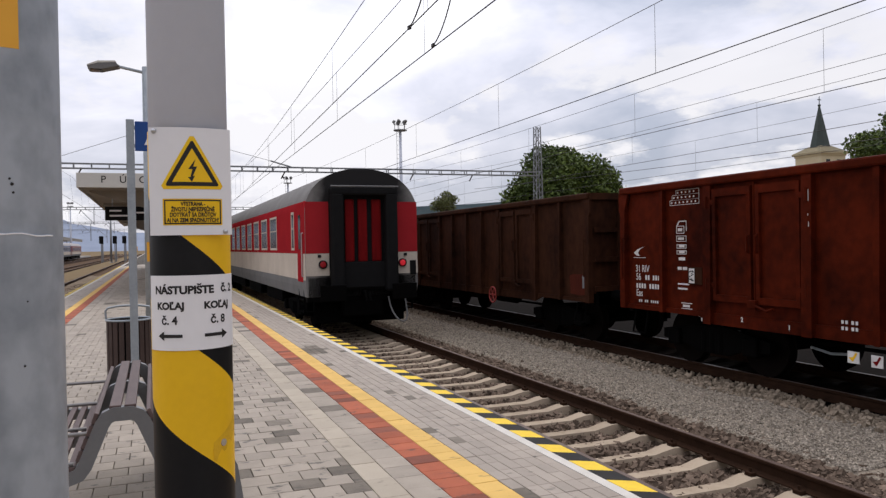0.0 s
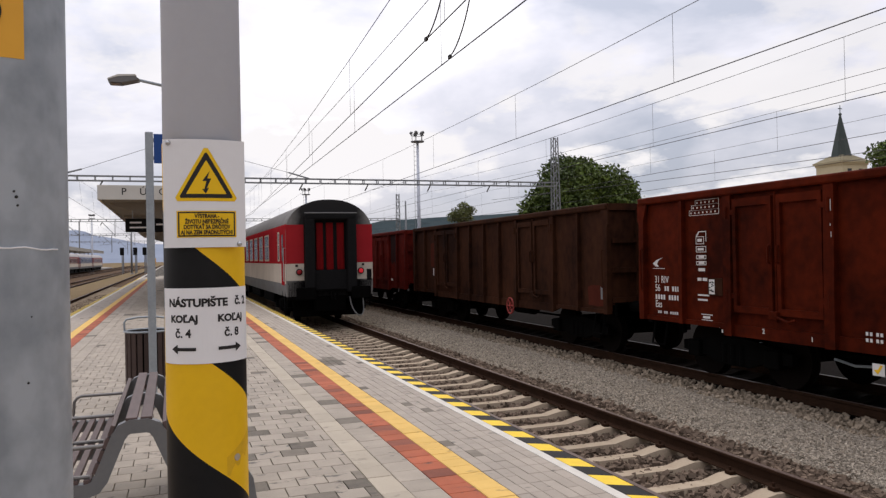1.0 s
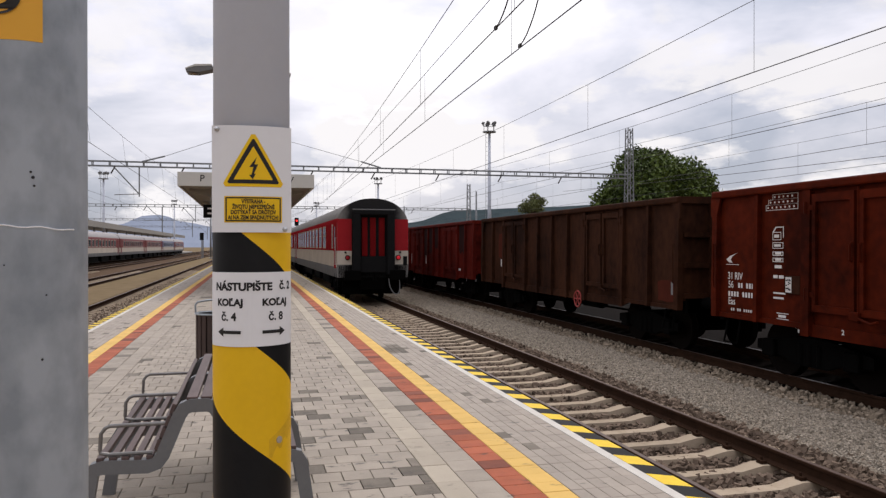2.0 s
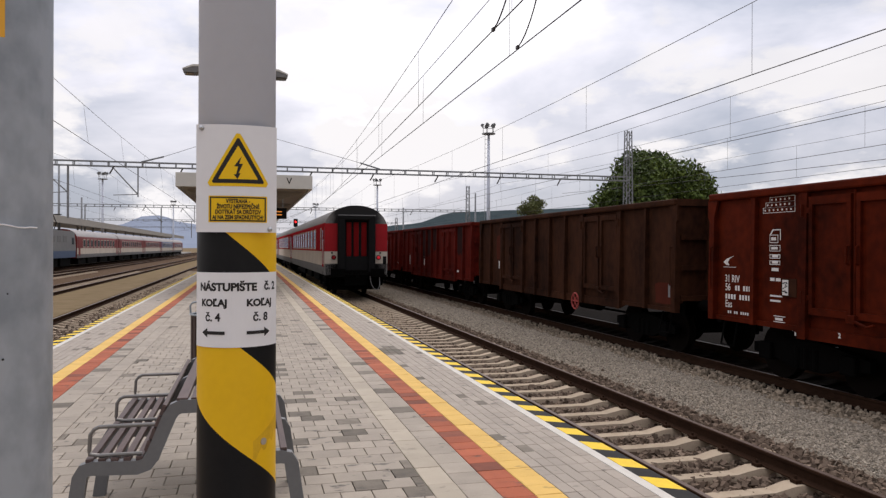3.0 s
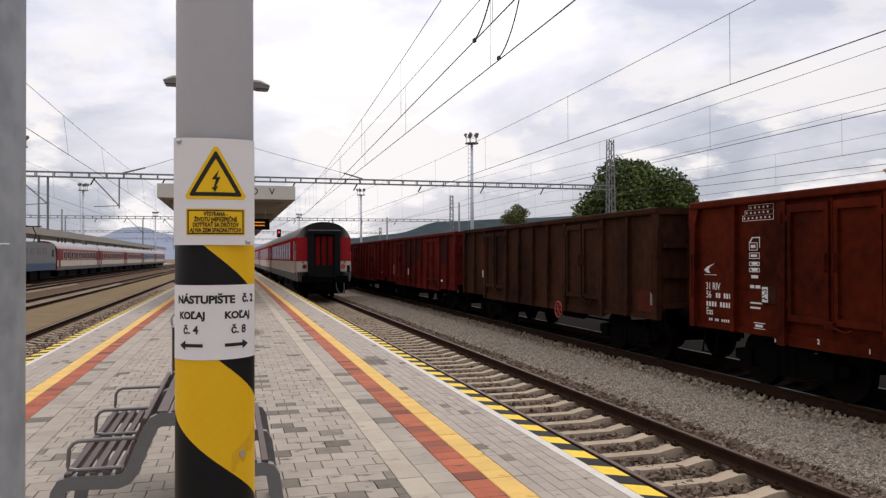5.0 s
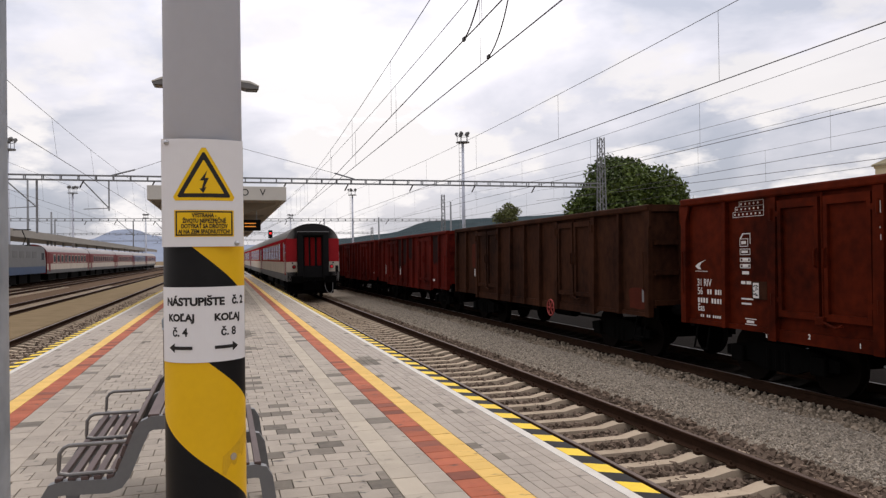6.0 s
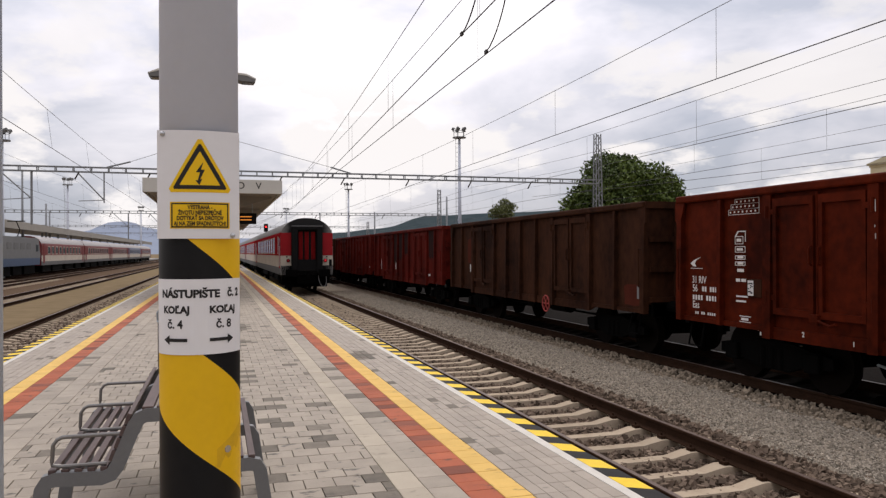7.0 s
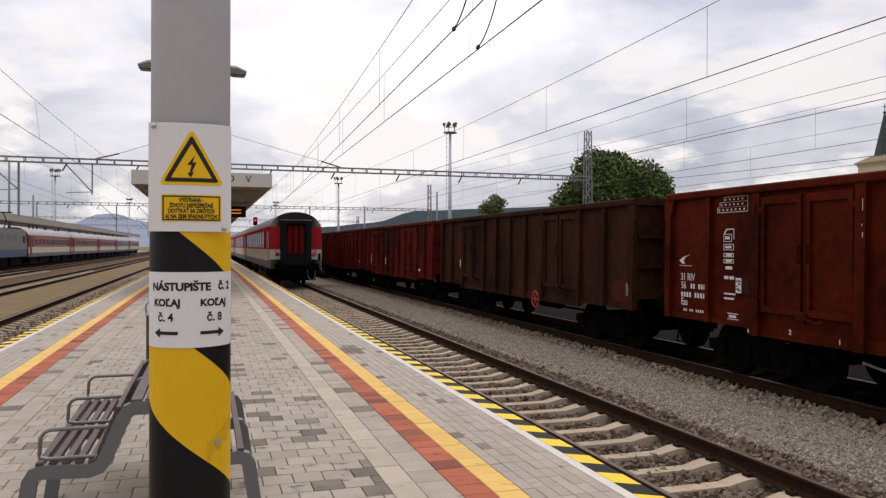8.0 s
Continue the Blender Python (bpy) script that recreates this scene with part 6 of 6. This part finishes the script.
far_coach(88.0, M_COACH_FADED, "red and cream coach of the standing train")
far_coach(114.6, M_COACH_FADED, "red and cream coach of the standing train")
far_coach(141.2, M_COACH_FADED, "red and cream coach of the standing train")
far_coach(167.8, M_BLUE_COACH, "blue and cream coach of the standing train")
far_coach(194.4, M_COACH_FADED, "red and cream coach of the standing train")


def loco(y):
    c = thing("locomotive", pose(FAR_X, y, RAIL_Z), "grey and blue electric locomotive of the standing train", "locomotive")
    L = 17.0
    bm = bmesh.new()
    prism(bm, [(0.5, 1.1), (0.0, 2.0), (0.7, 3.5), (1.4, 3.75), (L - 1.4, 3.75), (L - 0.7, 3.5), (L, 2.0), (L - 0.5, 1.1)], "x", -1.45, 1.45)
    body = part("body", bm, M_LOCO, c, "grey body")
    bm = bmesh.new()
    box(bm, -1.47, 1.47, 0.35, L - 0.35, 1.05, 1.75)
    part("blue_band", bm, M_LOCO_BLUE, body, "blue lower band")
    for y0 in (1.0, L - 2.0):
        bm = bmesh.new()
        box(bm, 1.44, 1.465, y0, y0 + 1.0, 2.4, 3.1)
        part("cab_window", bm, M_GLASS, body)
    for k in range(4):
        bm = bmesh.new()
        box(bm, 1.44, 1.465, 4.0 + k * 2.4, 5.6 + k * 2.4, 2.6, 3.2)
        part("grille", bm, M_COACH_GREY, body)
    for y0 in (3.2, L - 3.2):
        bm = bmesh.new()
        tube(bm, [(0, y0, 3.8), (0, y0 + 1.2, 4.6), (0, y0 - 0.2, 5.4)], 0.05)
        rod(bm, (-0.8, y0 - 0.2, 5.42), (0.8, y0 - 0.2, 5.42), 0.05)
        box(bm, -0.6, 0.6, y0 - 0.6, y0 + 0.8, 3.76, 3.9)
        part("pantograph", bm, M_DARK_STEEL, c)
    bm = bmesh.new()
    for y0, y1 in ((1.6, 6.0), (7.0, 10.0), (11.0, 15.4)):
        box(bm, -1.25, 1.25, y0, y1, 0.2, 1.1)
    part("underframe", bm, M_DARK_STEEL, c)


loco(70.3)


def station_roof():
    r = thing("station_canopy", pose(-27.0, 50, 0), "long low dark canopy over the far platform", "canopy")
    bm = bmesh.new()
    prism(bm, [(-3.2, 4.5), (3.2, 4.75), (3.2, 5.15), (-3.2, 5.0)], "y", 0, 215)
    part("roof", bm, M_SOFFIT, r)
    bm = bmesh.new()
    box(bm, 3.2, 3.26, 0, 215, 4.35, 5.18)
    part("fascia", bm, M_SOFFIT, r)
    for k in range(20):
        bm = bmesh.new()
        rod(bm, (0, 4 + k * 11, -0.3), (0, 4 + k * 11, 4.7), 0.14, seg=8)
        part("column", bm, M_MAST, r)
    p = part("far_platform", box(bmesh.new(), -31.5, -23.9, -30, 300, -0.86, -0.25), M_CONCRETE, None)
    tagged(p, "low concrete platform under the far canopy", "platform", kind="structure")


station_roof()


# ---- markings and small things on the wagons ----
def near_markings():
    """White marks on the red-brown wagon; y is measured from its leading corner."""
    X = -WAGON_W / 2 + 0.058
    L = WAGON_L

    def word(body, size, dy, z, wide=0.85, heavy=0.002):
        lettering("text", body, size, M_LETTER, NEAR, pose(X, L - dy, z, 90, 0, -90), align="LEFT", wide=wide, heavy=heavy)

    def rect(dy, z, w, h, name="marking"):
        bm = bmesh.new()
        box(bm, X - 0.003, X + 0.0, L - dy - w, L - dy, z, z + h)
        part(name, bm, M_LETTER, NEAR)

    def frame_box(dy, z, w, h, t=0.010):
        rect(dy, z, w, t), rect(dy, z + h - t, w, t)
        rect(dy, z + t, t, h - 2 * t), rect(dy + w - t, z + t, t, h - 2 * t)
    o = 0.55
    # crescent emblem
    bm = bmesh.new()
    pts = [(0.0, 0.0), (0.10, 0.06), (0.30, 0.115), (0.17, 0.06), (0.12, 0.0), (0.17, -0.055), (0.08, -0.05)]
    prism(bm, [(L - 0.31 - a, 1.39 + o + b) for a, b in pts], "x", X - 0.003, X)
    part("emblem", bm, M_LETTER, NEAR, "white crescent mark")
    rect(0.30, 1.30 + o, 0.36, 0.008)
    word("31 RIV", 0.175, 0.35, 1.10 + o)
    word("56", 0.175, 0.36, 0.95 + o)
    for k in range(8):
        if k != 2:
            rect(0.64 + 0.072 * k, 0.905 + o, 0.044, 0.085)
    for k in range(11):
        if k not in (4, 9):
            rect(0.37 + 0.077 * k, 0.75 + o, 0.046, 0.085)
    word("Eas", 0.175, 0.36, 0.66 + o)
    for k in range(12):
        if k not in (2, 5):
            rect(0.44 + 0.058 * k, 0.50 + o, 0.034, 0.045)
    # load table
    for k, (w, dy) in enumerate(((0.74, 1.36), (0.68, 1.42), (0.58, 1.52))):
        z = 2.22 + o + 0.083 * k - 0.02
        frame_box(dy, z, w, 0.09, 0.008)
        for q in range(int(w / 0.1)):
            rect(dy + 0.035 + 0.1 * q, z + 0.03, 0.03, 0.03)
    # box, oval and length signs
    frame_box(1.52, 1.72 + o, 0.20, 0.13)
    bm = bmesh.new()
    prism(bm, [(L - 1.52 - a, 1.85 + o + b) for a, b in ((0.0, 0.0), (0.07, 0.085), (0.26, 0.085), (0.26, 0.07), (0.09, 0.07), (0.03, 0.0))], "x", X - 0.003, X)
    part("marking", bm, M_LETTER, NEAR)
    rect(1.765, 1.76 + o, 0.014, 0.16)
    rect(1.56, 1.76 + o, 0.11, 0.05)
    frame_box(1.52, 1.585 + o, 0.25, 0.10)
    rect(1.56, 1.615 + o, 0.15, 0.04)
    for z in (1.47, 1.37):
        rect(1.52, z + o, 0.25, 0.012), rect(1.52, z + o + 0.055, 0.25, 0.012)
        rect(1.52, z + o, 0.014, 0.06), rect(1.756, z + o, 0.014, 0.06), rect(1.58, z + o + 0.02, 0.14, 0.035)
    rect(1.57, 1.27 + o, 0.16, 0.05)
    for dy, z, w, h in ((1.54, 1.11, 0.10, 0.05), (1.67, 1.11, 0.11, 0.05), (1.54, 0.86, 0.28, 0.025), (1.54, 0.78, 0.24, 0.03), (1.62, 0.46, 0.27, 0.012), (1.62, 0.55, 0.27, 0.012), (1.66, 0.49, 0.17, 0.04), (2.05, 0.36, 0.09, 0.03), (2.10, 0.29, 0.03, 0.07)):
        rect(dy, z + o, w, h)
    # label holder with a pale card
    bm = bmesh.new()
    box(bm, X - 0.03, X, L - 2.17, L - 1.83, 0.88 + o, 1.16 + o, 0.005)
    holder = part("label_holder", bm, M_WAGON_OLD, NEAR, "dark metal label holder")
    bm = bmesh.new()
    box(bm, X - 0.034, X - 0.030, L - 1.99, L - 1.86, 0.90 + o, 1.14 + o)
    part("card", bm, M_LETTER, holder)
    rng = random.Random(5)
    for k in range(16):
        bm = bmesh.new()
        a, b = rng.uniform(1.865, 1.95), rng.uniform(0.91, 1.1)
        box(bm, X - 0.036, X - 0.034, L - a - 0.03, L - a, b + o, b + o + 0.02)
        part("card_print", bm, M_INK, holder)
    Xs = -WAGON_W / 2 - 0.002 + 0.02
    lettering("text", "2", 0.10, M_LETTER, NEAR, pose(Xs - 0.003, L - 3.05, 0.395 + o, 90, 0, -90), heavy=0.003)
    lettering("text", "1", 0.09, M_LETTER, NEAR, pose(Xs - 0.003, L - 3.95, 0.36 + o, 90, 0, -90), heavy=0.003)
    for dy in (4.80, 4.86, 4.95, 5.01):
        for z in (0.42, 0.50):
            bm = bmesh.new()
            box(bm, Xs - 0.004, Xs, L - dy - 0.035, L - dy, z + o, z + o + 0.045)
            part("marking", bm, M_LETTER, NEAR)
    for k, (z0, h) in enumerate(((2.66, 0.22), (2.46, 0.04), (2.31, 0.10))):
        bm = bmesh.new()
        box(bm, -WAGON_W / 2 - 0.034, -WAGON_W / 2 - 0.027, L - 4.352 + 0.01 * (k % 2), L - 4.346 + 0.01 * (k % 2), z0, z0 + h * 0.7)
        part("pale_drip", bm, M_LETTER, NEAR, "pale dried drip on a post")
    # two small white tag plates under the sill, one with a yellow and one with a dark red mark
    for dy, z, w, m in ((4.88, 0.56, 0.17, M_YELLOW), (5.22, 0.55, 0.16, M_COACH_DARK_RED)):
        bm = bmesh.new()
        box(bm, -WAGON_W / 2 + 0.02, -WAGON_W / 2 + 0.03, L - dy - w, L - dy, z, z + 0.15)
        tag = part("tag", bm, M_LETTER, NEAR, "small painted tag plate")
        bm = bmesh.new()
        prism(bm, [(L - dy - w * f, z + g) for f, g in ((0.12, 0.07), (0.45, 0.02), (0.62, 0.06), (0.86, 0.13), (0.70, 0.14), (0.48, 0.08))], "x", -WAGON_W / 2 + 0.016, -WAGON_W / 2 + 0.02)
        part("tag_mark", bm, m, tag)
    # hoses, rods and a step below the sill that catch some light
    for y0, z0, ln in ((10.55, 0.66, 0.55), (8.55, 0.56, 0.7), (6.6, 0.52, 0.5)):
        bm = bmesh.new()
        tube(bm, [(-0.98, y0 - ln / 2, z0 + 0.03), (-1.0, y0, z0), (-0.98, y0 + ln / 2, z0 + 0.05)], 0.02, 6)
        part("brake_pipe", bm, M_GALV, NEAR, "grey brake pipe")


near_markings()


def second_details():
    X = -WAGON_W / 2 + 0.058
    for y0, y1, z0, z1, m, label in ((0.18, 0.92, 1.04, 1.50, M_WAGON_PATCH, "orange primer patch"), (10.56, 11.12, 1.76, 2.62, M_WAGON_PATCH, "orange primer patch")):
        bm = bmesh.new()
        pts = []
        rng = random.Random(int(y0 * 10))
        for i in range(20):
            a = math.tau * i / 20
            ca, sa = math.cos(a), math.sin(a)
            k = rng.uniform(0.88, 1.0)
            pts.append(((y0 + y1) / 2 + (y1 - y0) / 2 * math.copysign(abs(ca) ** 0.4, ca) * k, (z0 + z1) / 2 + (z1 - z0) / 2 * math.copysign(abs(sa) ** 0.4, sa) * k))
        prism(bm, pts, "x", X - 0.003, X - 0.001)
        part("paint_patch", bm, m, SECOND, label)
    for y0, z0, w, h in ((0.32, 1.20, 0.07, 0.26), (10.72, 1.50, 0.16, 0.24)):
        bm = bmesh.new()
        box(bm, X - 0.006, X - 0.003, y0, y0 + w, z0, z0 + h)
        part("marking", bm, M_LETTER if y0 > 1 else M_COACH_GREY, SECOND, "faded mark")
    stain = material("tarry_stain", (0.014, 0.010, 0.010), (0.034, 0.012, 0.010), 0.7, 0, 2.5, 20, 0.1, spread=0.4, spec=0.02)
    for a, q, z0 in ((6.5, 7.35, 1.85), (7.55, 8.4, 1.6), (5.45, 6.3, 2.05), (1.3, 2.2, 1.9)):
        bm = bmesh.new()
        prism(bm, [(a, WAGON_TOP - 0.14), (q, WAGON_TOP - 0.14), (q, z0 + 0.1), (q - 0.2, z0 - 0.05), ((a + q) / 2, z0 + 0.08), (a + 0.15, z0 - 0.1), (a, z0)], "x", X - 0.004, X - 0.001)
        part("paint_patch", bm, stain, THIRD, "dark tarry stain")
    # handwheel of the brake
    bm = bmesh.new()
    n = 22
    tube(bm, [(-1.49, 4.6 + 0.20 * math.cos(math.tau * i / n), 0.84 + 0.20 * math.sin(math.tau * i / n)) for i in range(n + 1)], 0.02, 6)
    for k in range(3):
        a = math.pi * k / 3
        rod(bm, (-1.49, 4.6 - 0.20 * math.cos(a), 0.84 - 0.20 * math.sin(a)), (-1.49, 4.6 + 0.20 * math.cos(a), 0.84 + 0.20 * math.sin(a)), 0.014, seg=6)
    rod(bm, (-1.52, 4.6, 0.84), (-0.9, 4.6, 0.84), 0.03, seg=8)
    part("brake_handwheel", bm, material("red_wheel_paint", (0.35, 0.05, 0.04), (0.25, 0.04, 0.035), 0.6), SECOND, "red spoked brake handwheel")
    for w, rows in ((THIRD, ((11.6, 1.5, 0.05, 1.3), (11.3, 1.3, 0.06, 0.5), (8.0, 1.35, 0.1, 0.4), (2.0, 1.2, 0.3, 0.08)),), (FOURTH, ((11.0, 1.5, 0.05, 0.8), (0.5, 1.3, 0.25, 0.08)))):
        for y0, z0, wd, h in rows:
            bm = bmesh.new()
            box(bm, X - 0.004, X, y0, y0 + wd, z0, z0 + h)
            part("marking", bm, M_LETTER, w, "faded white mark")


second_details()


paving()


def motions():
    rows = ((0.0, 18.4), (0.5, 21.6), (1.0, 24.6), (1.5, 27.3), (2.2, 30.7), (2.8, 33.2), (3.5, 35.8), (4.0, 37.4), (4.5, 38.85), (5.2, 40.3), (6.0, 41.25), (6.5, 41.65), (7.0, 41.95), (7.5, 42.13), (8.0, 42.25))
    for k, coach in enumerate(COACHES):
        walk(coach, [(t, pose(TRACKS[0], y + 26.7 * k, RAIL_Z)) for t, y in rows])


motions()
